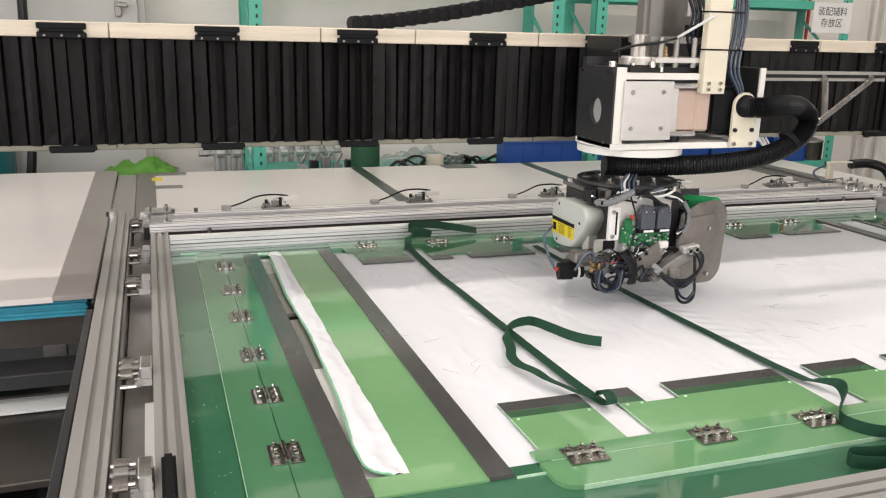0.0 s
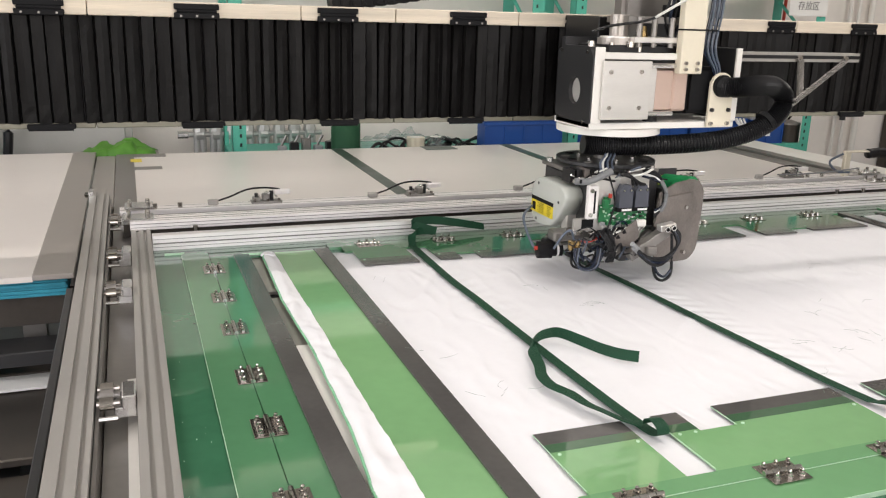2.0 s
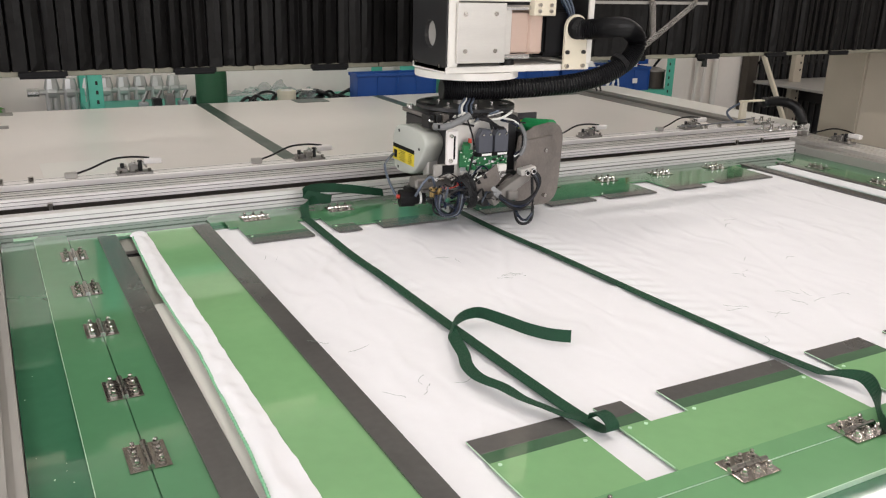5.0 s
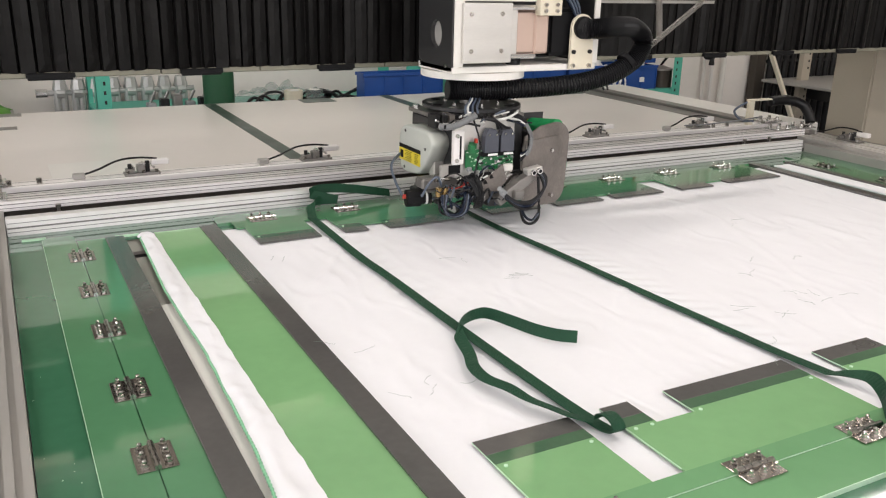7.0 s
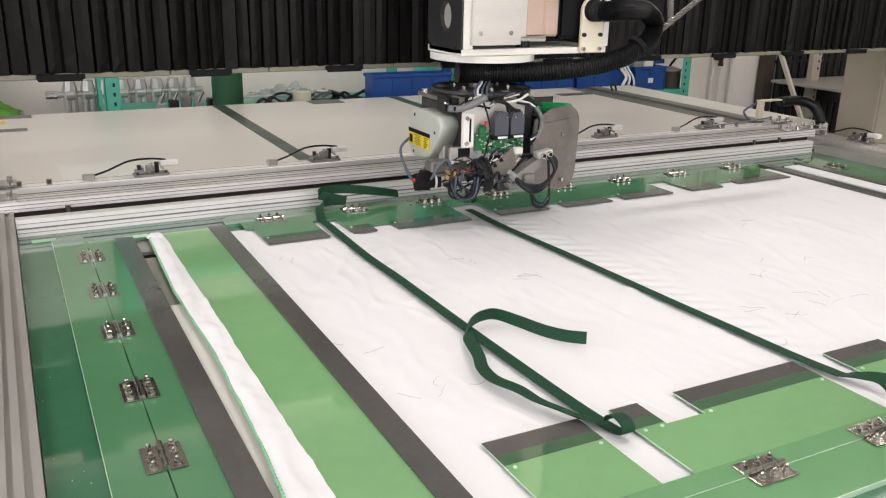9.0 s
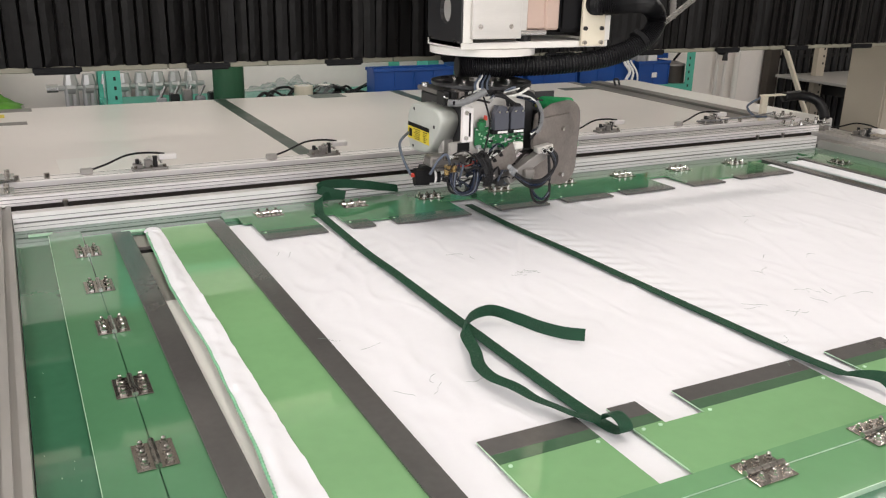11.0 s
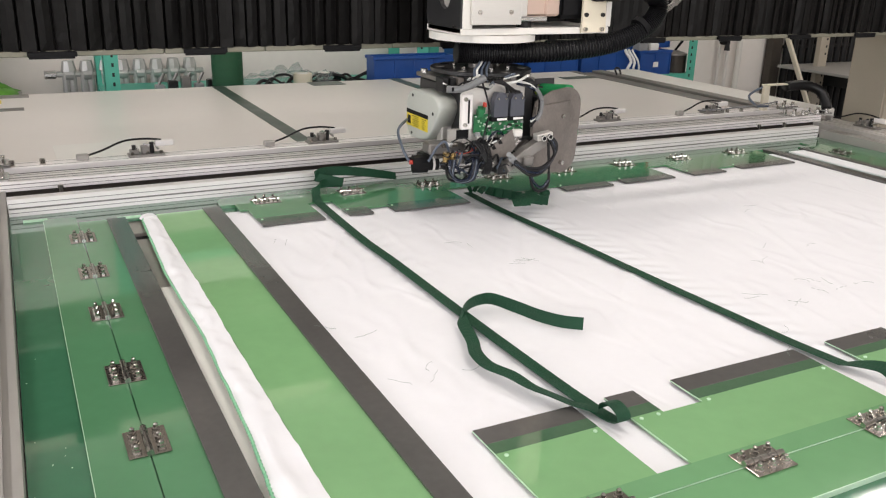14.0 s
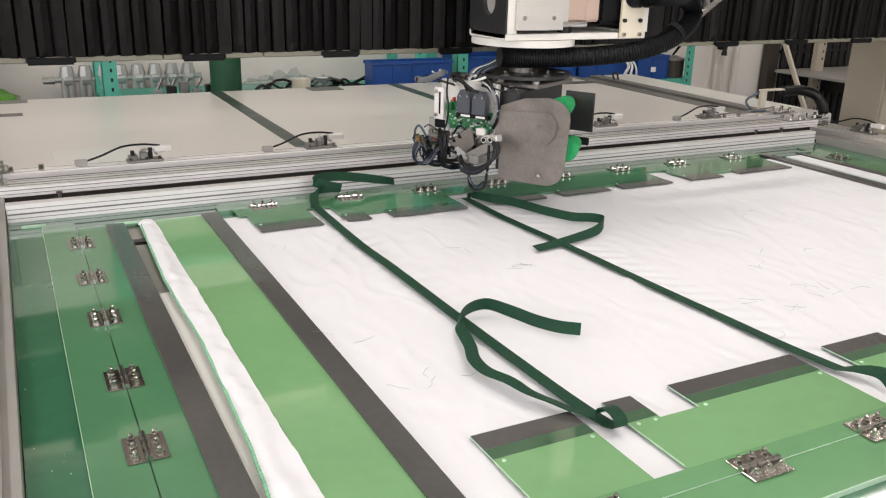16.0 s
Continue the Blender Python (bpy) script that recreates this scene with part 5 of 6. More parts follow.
    part("green_plug", box(B(), 1.184, 1.200, 1.922, 1.936, 1.098, 1.120, 0.001), M_PCB, pcb)
    for x in (1.226, 1.276):
        hd = part("connector_hood", upright_prism(B(), [(x, 1.098), (x + 0.042, 1.098), (x + 0.042, 1.142), (x + 0.033, 1.160), (x + 0.010, 1.162), (x, 1.142)], 1.914, 1.936), M_DSUB, h, "slate grey connector hood")
        part("connector_shell", box(B(), x - 0.004, x + 0.050, 1.918, 1.934, 1.086, 1.0975, 0.001), M_BLACK, hd)
        for sx in (0.012, 0.034):
            part("hood_screw", rod(B(), (x + sx, 1.914, 1.146), (x + sx, 1.911, 1.146), 0.003, seg=8), M_BOLT, hd)
        part("label", box(B(), x + 0.012, x + 0.042, 1.9170, 1.9178, 1.088, 1.094), M_PAPER, hd)
    # grey cable carrier over the front
    part("cable_carrier", tube(B(), [(1.085, 1.915, 1.178), (1.12, 1.905, 1.178), (1.16, 1.90, 1.193), (1.185, 1.90, 1.205)], 0.0088, 10, 5, 0.06), M_CARRIER, h, "grey slotted cable carrier")
    # stained plate with two thread cones
    na = radians(285)
    pc = Vector((1.394, 1.870, 0))
    u = Vector((-math.sin(na), math.cos(na), 0))     # along the plate
    nv = Vector((math.cos(na), math.sin(na), 0))     # out of the plate
    W2 = 0.092
    out = [(-W2, 0.945), (0.035, 0.937)] + [(0.035 + 0.050 * math.sin(radians(a)), 0.987 - 0.050 * math.cos(radians(a))) for a in range(15, 91, 15)]
    out += [(0.092, 1.10)] + [(0.030 + 0.062 * math.cos(radians(a)), 1.118 + 0.050 * math.sin(radians(a))) for a in range(0, 91, 15)]
    out += [(-0.03, 1.163), (-W2, 1.140), (-W2 - 0.012, 1.060), (-W2, 1.055)]
    bm = B()
    out = [(a, z + 0.010) for a, z in out]
    fr = [bm.verts.new(pc + u * a + nv * 0.0 + Vector((0, 0, z))) for a, z in out]
    bk = [bm.verts.new(pc + u * a - nv * 0.004 + Vector((0, 0, z))) for a, z in out]
    bm.faces.new(fr)
    bm.faces.new(bk[::-1])
    for k in range(len(out)):
        m = (k + 1) % len(out)
        bm.faces.new((fr[k], bk[k], bk[m], fr[m]))
    pl = part("cover_plate", bm, M_STAIN, h, "stained bare steel cover plate")
    bm = B()
    out2 = [(-W2 - 0.015, 1.062), (0.035, 1.056), (0.058, 1.085), (0.060, 1.115), (0.040, 1.142), (-W2 - 0.004, 1.138)]
    fr = [bm.verts.new(pc + u * a + nv * 0.006 + Vector((0, 0, z))) for a, z in out2]
    bk = [bm.verts.new(pc + u * a + nv * 0.0005 + Vector((0, 0, z))) for a, z in out2]
    bm.faces.new(fr)
    bm.faces.new(bk[::-1])
    for k in range(6):
        bm.faces.new((fr[k], bk[k], bk[(k + 1) % 6], fr[(k + 1) % 6]))
    part("raised_step", bm, M_STAIN, pl)
    for a, z in ((0.012, 1.103), (0.02, 0.975)):
        p = pc + u * a + Vector((0, 0, z)) + nv * 0.006
        part("bolt", rod(B(), p - nv * 0.006, p + nv * 0.005, 0.0055, seg=10), M_BOLT, pl)
    part("plate_arm", box(B(), 1.345, 1.375, 1.885, 2.02, 1.02, 1.15, 0.002), M_DGREY, h)
    for z, a in ((1.150, 0.060), (1.045, 0.085)):
        p = pc + u * a - nv * 0.02 + Vector((0, 0, z))
        cone = part("thread_cone", rod(B(), p, p - nv * 0.095, 0.030, 0.022, 18), M_THREAD, h, "bright green thread cone")
        part("cone_core", rod(B(), p - nv * 0.095, p - nv * 0.108, 0.019, 0.016, 14), M_LIME, cone, "lime cone core")
    part("cone_plate", box(B(), 1.40, 1.485, 2.03, 2.036, 1.075, 1.18, 0.001), M_DGREY, h)
    part("cone_bracket", box(B(), 1.34, 1.48, 2.02, 2.029, 1.04, 1.06, 0.001), M_BLACK, h)
    # lower mechanism: presser housing, needle bar, cylinders
    part("needle_housing", box(B(), 1.205, 1.275, 2.01, 2.09, 0.985, 1.044, 0.005), M_STEEL, h)
    part("needle_bar", rod(B(), (AX, AY, 0.925), (AX, AY, 0.99), 0.006, seg=10), M_CHROME, h)
    part("needle", rod(B(), (AX, AY, 0.909), (AX, AY, 0.925), 0.0012, seg=6), M_CHROME, h)
    part("presser_foot", box(B(), AX - 0.012, AX + 0.012, AY - 0.022, AY + 0.012, 0.910, 0.915, 0.001), M_CHROME, h)
    part("presser_bar", box(B(), AX - 0.005, AX + 0.005, AY + 0.004, AY + 0.012, 0.915, 0.99, 0.001), M_STEEL, h)
    part("linkage", box(B(), 1.225, 1.262, 1.965, 2.02, 0.945, 0.985, 0.004), M_DARK, h)
    part("linkage", box(B(), 1.262, 1.30, 1.95, 2.0, 0.935, 0.962, 0.004), M_DGREY, h)
    part("lever", upright_prism(B(), [(1.235, 0.96), (1.262, 0.975), (1.312, 1.03), (1.322, 1.046), (1.30, 1.05), (1.262, 1.01), (1.238, 0.985)], 1.925, 1.945), M_STEEL, h)
    part("lever", upright_prism(B(), [(1.212, 0.998), (1.25, 0.985), (1.272, 1.02), (1.262, 1.036), (1.225, 1.028)], 1.918, 1.934), M_STEEL, h)
    # slanting pneumatic cylinder
    def slab(p, q, w, t, mat_, name, label=""):
        p, q = Vector(p), Vector(q)
        d = (q - p)
        m = Matrix.Translation((p + q) / 2) @ d.to_track_quat("X", "Z").to_matrix().to_4x4()
        bm = B()
        g = bmesh.ops.create_cube(bm, size=1.0)
        bmesh.ops.scale(bm, vec=(d.length, w, t), verts=bm.verts)
        bmesh.ops.bevel(bm, geom=list(bm.edges), offset=0.002, segments=1, affect="EDGES")
        bmesh.ops.transform(bm, matrix=m, verts=bm.verts)
        return part(name, bm, mat_, h, label)
    def near(x, y, z):
        """The front group hangs on an arm that reaches towards the operator."""
        return Vector((x * 0.955, y * 0.955, 1.6 - (1.6 - z) * 0.955))
    part("front_arm", box(B(), 1.245, 1.275, 1.79, 1.95, 0.995, 1.02, 0.003), M_STEEL, h)
    cyl = slab(near(1.262, 1.905, 0.962), near(1.375, 1.900, 1.030), 0.030, 0.026, M_STEEL, "air_cylinder", "slanting aluminium air cylinder")
    slab(near(1.345, 1.892, 1.040), near(1.392, 1.888, 1.048), 0.026, 0.017, M_ALU, "cylinder_head", "bright cylinder head")
    for k in (0, 1):
        p = near(1.356 + 0.020 * k, 1.870, 1.042 + 0.003 * k)
        part("port", rod(B(), p, p + Vector((0, -0.006, 0)), 0.0075, seg=12), M_CHROME, h)
        part("port_bore", rod(B(), p + Vector((0, -0.006, 0)), p + Vector((0, -0.0066, 0)), 0.005, seg=10), M_BLACK, h)
    for k in (0, 1):
        p = near(1.282 + 0.006 * k, 1.888, 0.985 - 0.012 * k)
        part("tube_fitting", rod(B(), p, p + Vector((-0.024, -0.006, 0.018)), 0.0068, seg=10), M_GREYPL, h)
    # deck and nozzle on the cover side
    part("deck", box(B(), 1.062, 1.165, 1.930, 2.02, 1.000, 1.010, 0.002), M_STEEL, h)
    part("deck_block", box(B(), 1.085, 1.135, 1.925, 1.96, 1.010, 1.032, 0.003), M_STAIN, h)
    part("deck_block", box(B(), 1.118, 1.152, 1.918, 1.935, 1.012, 1.045, 0.003), M_STEEL, h)
    part("dark_arm", box(B(), 1.030, 1.10, 1.955, 1.985, 0.995, 1.012, 0.004), M_DARK, h)
    nz = part("camera_barrel", rod(B(), (1.008, 1.958, 0.985), (1.045, 1.950, 0.985), 0.024, seg=10), M_BLACK, h, "black ribbed camera barrel")
    part("barrel_neck", rod(B(), (1.045, 1.950, 0.985), (1.075, 1.945, 0.985), 0.018, seg=12), M_BLACK, nz)
    part("barrel_ring", rod(B(), (1.058, 1.948, 0.985), (1.064, 1.947, 0.985), 0.0188, seg=12), M_PAPER, nz)
    part("barrel_tail", rod(B(), (1.000, 1.960, 0.990), (1.008, 1.958, 0.990), 0.006, seg=8), M_RED, nz)
    part("brass_fitting", rod(B(), (1.046, 1.842, 1.014), (1.046, 1.842, 1.038), 0.0085, seg=10), M_BRASS, h)
    part("brass_fitting", rod(B(), (1.064, 1.842, 1.012), (1.064, 1.842, 1.036), 0.0085, seg=10), M_BRASS, h)
    # hoses and cables
    T = lambda pts, r, m: part("air_tube" if m is not M_TUBE_BLACK else "cable", tube(B(), pts, r), m, h)
    T([(1.056, 2.10, 1.075), (1.012, 2.06, 1.055), (0.998, 2.0, 1.02), (1.000, 1.962, 0.992)], 0.0038, M_TUBE_GREY)
    for k in range(5):
        o = 0.005 * k
        T([(1.092 + o, 1.905, 0.996), (1.090 + o * 0.5, 1.895, 0.970 - o), (1.104 + o, 1.885, 0.948 - o * 0.5), (1.135 + o, 1.885, 0.946), (1.158 + o * 0.6, 1.898, 0.972), (1.165 + o, 1.915, 1.01)], 0.0029, (M_TUBE_BLUE, M_TUBE_BLUE, M_TUBE_BLACK, M_TUBE_GREY, M_TUBE_BLUE)[k])
    for k in range(7):
        o = 0.006 * k
        T([(1.165 + o, 1.915, 1.04), (1.180 + o * 0.8, 1.900 - 0.003 * (k % 3), 1.015), (1.192 + o * 0.5, 1.890, 0.982), (1.190 + o * 0.6, 1.90, 0.955), (1.215 + o * 0.4, 1.93, 0.945)], 0.0032, M_TUBE_BLACK)
    for k in range(4):
        o = 0.005 * k
        T([near(1.275, 1.878, 0.985 - o * 0.5), near(1.300, 1.862 - o, 0.968 - o), near(1.345, 1.855, 0.966 - o), near(1.388, 1.862, 0.992), near(1.402 - o, 1.872, 1.022), near(1.385 - o, 1.880, 1.044)], 0.0042, (M_TUBE_BLACK, M_TUBE_BLACK, M_TUBE_BLUE, M_TUBE_BLACK)[k])
    T([near(1.312, 1.862, 0.962), near(1.322, 1.856, 0.915), near(1.345, 1.852, 0.902), near(1.370, 1.854, 0.918), near(1.374, 1.862, 0.97), near(1.372, 1.868, 1.03)], 0.0040, M_TUBE_BLACK)
    T([near(1.308, 1.860, 0.964), near(1.326, 1.853, 0.925), near(1.348, 1.850, 0.913), near(1.368, 1.852, 0.93)], 0.0034, M_TUBE_BLUE)
    for k in range(4):
        o = 0.006 * k
        T([(1.205 + o, 1.93, 1.200), (1.222 + o, 1.905, 1.192), (1.25 + o * 1.5, 1.905, 1.186 - o), (1.262 + o * 2, 1.91, 1.162)], 0.0045, M_TUBE_BLACK)
        T([(1.30, 1.93, 1.20 - o), (1.335, 1.91, 1.190 - o), (1.357 + o * 0.3, 1.905, 1.15), (1.362, 1.91, 1.10), (1.345, 1.92, 1.066 + o)], 0.0042, (M_TUBE_BLACK, M_TUBE_BLACK, M_WIRE_WHITE, M_TUBE_BLUE)[k])
    T([(1.345, 1.902, 1.172), (1.362, 1.898, 1.14), (1.360, 1.897, 1.105), (1.350, 1.90, 1.085)], 0.0055, M_CARRIER)
    T([(1.19, 1.92, 1.19), (1.198, 1.905, 1.15), (1.205, 1.905, 1.11), (1.196, 1.908, 1.06), (1.185, 1.905, 1.03)], 0.0025, M_TUBE_BLACK)
    T([(1.26, 1.915, 1.185), (1.29, 1.905, 1.192), (1.32, 1.91, 1.204)], 0.0034, M_WIRE_WHITE)
    for k in range(6):
        o = 0.007 * k
        T([(AX - 0.03 + o, AY - 0.02, 1.285), (AX - 0.035 + o, AY - 0.05, 1.262), (AX - 0.055 + o * 0.8, AY - 0.09, 1.238), (AX - 0.085 + o, AY - 0.118, 1.222), (AX - 0.09 + o, AY - 0.14, 1.195)], 0.0036, (M_TUBE_GREY, M_WIRE_WHITE, M_TUBE_BLUE, M_TUBE_GREY, M_TUBE_BLACK, M_TUBE_GREY)[k])
    # thicket of thin cables, clips and small brackets round the needle unit
    rnd = random.Random(12)
    for k in range(34):
        x, y, z = rnd.uniform(1.10, 1.30), rnd.uniform(1.895, 1.945), rnd.uniform(0.955, 1.04)
        a, b2 = rnd.uniform(-0.05, 0.05), rnd.uniform(-0.03, 0.03)
        T([(x, y, z), (x + a * 0.5, y - 0.012, z + b2 + 0.012), (x + a, y - 0.008, z + b2), (x + a * 1.4, y + 0.01, z - 0.012)], rnd.uniform(0.0018, 0.0036), (M_TUBE_BLACK, M_TUBE_BLACK, M_TUBE_BLUE, M_TUBE_BLACK, M_TUBE_GREY)[k % 5])
    for k in range(22):
        x, y, z = rnd.uniform(1.09, 1.29), rnd.uniform(1.93, 1.965), rnd.uniform(0.95, 1.03)
        part("small_bracket", box(B(), x, x + rnd.uniform(0.01, 0.028), y, y + 0.02, z, z + rnd.uniform(0.006, 0.02), 0.001), (M_DARK, M_STEEL, M_DGREY, M_STAIN)[k % 4], h)
    for k in range(14):
        x, z = rnd.uniform(1.10, 1.34), rnd.uniform(1.172, 1.205)
        T([(x, 1.925, z), (x + rnd.uniform(-0.03, 0.03), 1.905, z + 0.008), (x + rnd.uniform(-0.06, 0.06), 1.925, z - 0.004)], rnd.uniform(0.0016, 0.003), (M_TUBE_BLACK, M_WIRE_WHITE, M_TUBE_BLACK, M_TUBE_GREY)[k % 4])
    for k in range(12):
        x, z = rnd.uniform(1.10, 1.30), rnd.uniform(0.965, 1.045)
        part("screw", rod(B(), (x, 1.93, z), (x, 1.922, z), 0.003, seg=6), M_BOLT, h)
    return h


HEAD = sewing_head()


def set_front_group(head, names, size, lift):
    """The board, its hoods and the front cabling are drawn a little large on the plane of the face: bring them to size and into place before it."""
    base = ORIGIN[head.name]
    for ob in head.children_recursive:
        if ob.name.split(".")[0] in names:
            mean = sum(v.co.y for v in ob.data.vertices) / len(ob.data.vertices) + base.y
            if 1.817 < mean < 1.957 or ob.name.split(".")[0] in ("face_plate", "circuit_board"):
                for v in ob.data.vertices:
                    v.co = (v.co + base) * size + lift - base


set_front_group(HEAD, {"face_plate", "circuit_board", "board_tab", "terminal", "chip", "board_part", "lead", "red_plug", "green_plug", "connector_hood", "connector_shell",
                     "hood_screw", "label", "cable_carrier", "cable", "air_tube", "small_bracket", "screw", "lever"}, 0.958, Vector((0, 0, 0.0672)))


def head_front(h):
    """What hangs before the face of the head: gusset, guide block, carrier slots and the heavy black cable bundle."""
    part("gusset", upright_prism(B(), [(1.173, 1.0506), (1.226, 1.087), (1.240, 1.041), (1.2125, 1.015), (1.146, 1.023)], 1.826, 1.830), M_STAIN, h, "bare steel gusset plate")
    part("guide_block", box(B(), 1.236, 1.264, 1.834, 1.850, 1.064, 1.083, 0.003), M_WHITEPAINT, h, "white plastic guide block")
    part("slide_rail", upright_prism(B(), [(1.238, 0.996), (1.286, 1.040), (1.300, 1.046), (1.306, 1.036), (1.262, 0.990), (1.240, 0.984)], 1.864, 1.880), M_STEEL, h)
    for k in range(5):
        s = k / 4
        x, z = 1.050 + 0.078 * s, 1.1965 + 0.018 * s * s
        part("carrier_slot", box(B(), x - 0.0035, x + 0.0035, 1.8215, 1.8235, z - 0.005, z + 0.005, 0.001), M_BLACK, h)
    rnd = random.Random(31)
    for k in range(13):
        o, q = rnd.uniform(-0.012, 0.012), rnd.uniform(-0.008, 0.008)
        pts = [(1.205 + o, 1.862 + q, 1.058), (1.172 + o, 1.848 + q, 1.046 + q), (1.142 + o, 1.842 + q, 1.022), (1.128 + o * 0.8, 1.842 + q, 0.998), (1.121 + o, 1.846, 0.975 + q)]
        if k % 3 == 0:
            pts += [(1.098 + o, 1.848, 0.958), (1.070 + o, 1.850, 0.968), (1.060 + o * 0.5, 1.856, 0.998)]
        else:
            pts += [(1.128 + o, 1.872, 0.955 + q * 0.5), (1.150 + o, 1.92, 0.955)]
        part("cable", tube(B(), pts, rnd.uniform(0.0026, 0.0046)), M_TUBE_BLUE if k % 4 == 3 else M_TUBE_BLACK, h)
    for k in range(4):
        x, z = 1.135 + 0.018 * k, 1.015 + 0.013 * k
        part("cable_tie", rod(B(), (x, 1.835, z), (x + 0.008, 1.833, z + 0.005), 0.010, seg=10), (M_BLACK, M_WIRE_WHITE)[k % 2] if k < 3 else M_BLACK, h)
    for k in range(3):
        part("sleeve", rod(B(), (1.150 + 0.020 * k, 1.830, 1.046 + 0.008 * k), (1.163 + 0.020 * k, 1.829, 1.052 + 0.008 * k), 0.0024, seg=8), M_WIRE_WHITE, h, "white cable sleeve")
    for k in range(6):
        x = 1.075 + 0.018 * k
        part("wire", tube(B(), [(x, 1.865, 1.035 + 0.002 * (k % 2)), (x + 0.02, 1.852, 1.028), (x + 0.045, 1.848, 1.034), (x + 0.07, 1.85, 1.046)], 0.0014, 5, 4), (M_RED, M_TUBE_BLACK, M_WIRE_WHITE)[k % 3], h)
    # linkage and fittings crowded under the disc
    for k in range(30):
        x, y, z = rnd.uniform(1.055, 1.325), rnd.uniform(1.885, 1.925), rnd.uniform(1.168, 1.203)
        m = (M_STEEL, M_DARK, M_CHROME, M_STAIN, M_HINGE)[k % 5]
        if k % 2:
            part("fitting", box(B(), x, x + rnd.uniform(0.006, 0.018), y, y + 0.012, z, z + rnd.uniform(0.005, 0.014), 0.001), m, h)
        else:
            part("fitting", rod(B(), (x, y, z), (x + rnd.uniform(-0.014, 0.014), y - 0.006, z + rnd.uniform(-0.008, 0.012)), rnd.uniform(0.002, 0.005), seg=8), m, h)
    part("motor_block", box(B(), 1.03, 1.135, 1.905, 1.95, 1.018, 1.046, 0.005), M_STEEL, h)
    part("crank", rod(B(), (1.062, 1.895, 1.048), (1.100, 1.890, 1.048), 0.011, seg=14), M_HINGE, h)
    part("crank", rod(B(), (1.075, 1.905, 1.050), (1.075, 1.880, 1.050), 0.008, seg=12), M_CHROME, h)


head_front(HEAD)


# ---- webbing that the head lets out: short pieces that leave the feeder and come to rest on the cloth ----
TAIL_PATH = [(1.205, 2.505, ZS + 0.003), (1.222, 2.500, ZS + 0.010), (1.2446, 2.436, ZS + 0.014), (1.285, 2.382, ZS + 0.013), (1.315, 2.285, ZS + 0.013), (1.352, 2.2075, ZS + 0.013), (1.392, 2.182, ZS + 0.013), (1.413, 2.162, ZS + 0.012),
             (1.400, 2.133, ZS + 0.011), (1.340, 2.090, ZS + 0.008), (1.233, 2.063, ZS + 0.005), (1.139, 2.046, ZS + 0.003)]
TAIL_ACROSS = [(1, 0.2, 0.1), (0.8, 0.3, 0.6), (0.3, 0.2, 1), (0.1, 0.1, 1), (0.1, 0.1, 1), (0, 0.1, 1), (0, 0.1, 1), (0.1, 0, 1), (0.1, 0.2, 1), (0.1, 0.6, 0.7), (0.2, 1, 0.4), (0.2, 1, 0.3)]
TAIL = thing("webbing_tail", (0, 0, 0), "loose dark green webbing tail folded back on the cloth", "strap", "webbing straps")
TAIL_PIECES = []


def tail_pieces():
    path, across = smooth_path(TAIL_PATH, 4), smooth_path(TAIL_ACROSS, 4)
    for i in range(0, len(path) - 1, 2):
        j = min(i + 2, len(path) - 1)
        mid = path[(i + j) // 2]
        d = (path[j] - path[i]).normalized()
        w = across[(i + j) // 2]
        w = (w - d * w.dot(d)).normalized()
        m = Matrix((w, d, w.cross(d))).transposed().to_4x4()
        m.translation = mid
        inv = m.inverted()
        # the piece reaches a little into its neighbours, so that the band shows no gaps
        a, b = max(i - 0, 0), j
        pts = [inv @ path[k] for k in range(a, b + 1)]
        dirs = [inv.to_3x3() @ across[k] for k in range(a, b + 1)]
        pts[0] = pts[0] - (pts[1] - pts[0]).normalized() * 0.0015
        pts[-1] = pts[-1] + (pts[-1] - pts[-2]).normalized() * 0.0015
        ob = part("band_piece", ribbon(B(), pts, dirs, WIDE, 0.0016, 4), M_STRAP, TAIL)
        TAIL_PIECES.append((ob, m))


tail_pieces()


# ---- storage racks and what stands on them ----
def slotted_post(bm, x, y, z0, z1, w=0.042, flip=1):
    box(bm, x, x + flip * w, y, y + 0.003, z0, z1) if flip > 0 else box(bm, x - w, x, y, y + 0.003, z0, z1)
    box(bm, x, x + 0.003, y, y + w, z0, z1)
    return bm


def rack(name, x0, x1, shelves, label):
    r = thing(name, ((x0 + x1) / 2, 5.0, 0), label, "rack", "green storage racks")
    for px, flip in ((x0, 1), (x1, -1)):
        for py in (4.78, 5.22):
            p = part("post", slotted_post(B(), px, py, 0, 2.4, 0.075, flip), M_RACK, r)
            if py < 5:
                for k in range(34):
                    z = 0.6 + k * 0.05
                    cx = px + flip * 0.045
                    part("slot", box(B(), cx - 0.006, cx + 0.006, py - 0.0012, py - 0.0002, z, z + 0.02), M_DARK, p)
    for z in shelves:
        part("shelf_beam", box(B(), x0, x1, 4.782, 4.797, z - 0.055, z, 0.002), M_RACK, r)
        part("shelf_beam", box(B(), x0, x1, 5.20, 5.215, z - 0.055, z, 0.002), M_RACK, r)
        part("shelf_board", box(B(), x0 + 0.003, x1 - 0.003, 4.80, 5.20, z - 0.02, z - 0.001), M_RACK, r)
    for px in (x0 + 0.04, x1 - 0.04):
        b = B()
        rod(b, (px, 4.80, 1.45), (px, 5.2, 1.75), 0.012, seg=6)
        part("brace", b, M_RACK, r)
    return r


rack("storage_rack", 0.52, 2.40, (0.80, 1.98), "teal green slotted steel storage rack")
rack("storage_rack", 2.62, 4.58, (0.775, 1.86), "teal green slotted steel storage rack with crates")


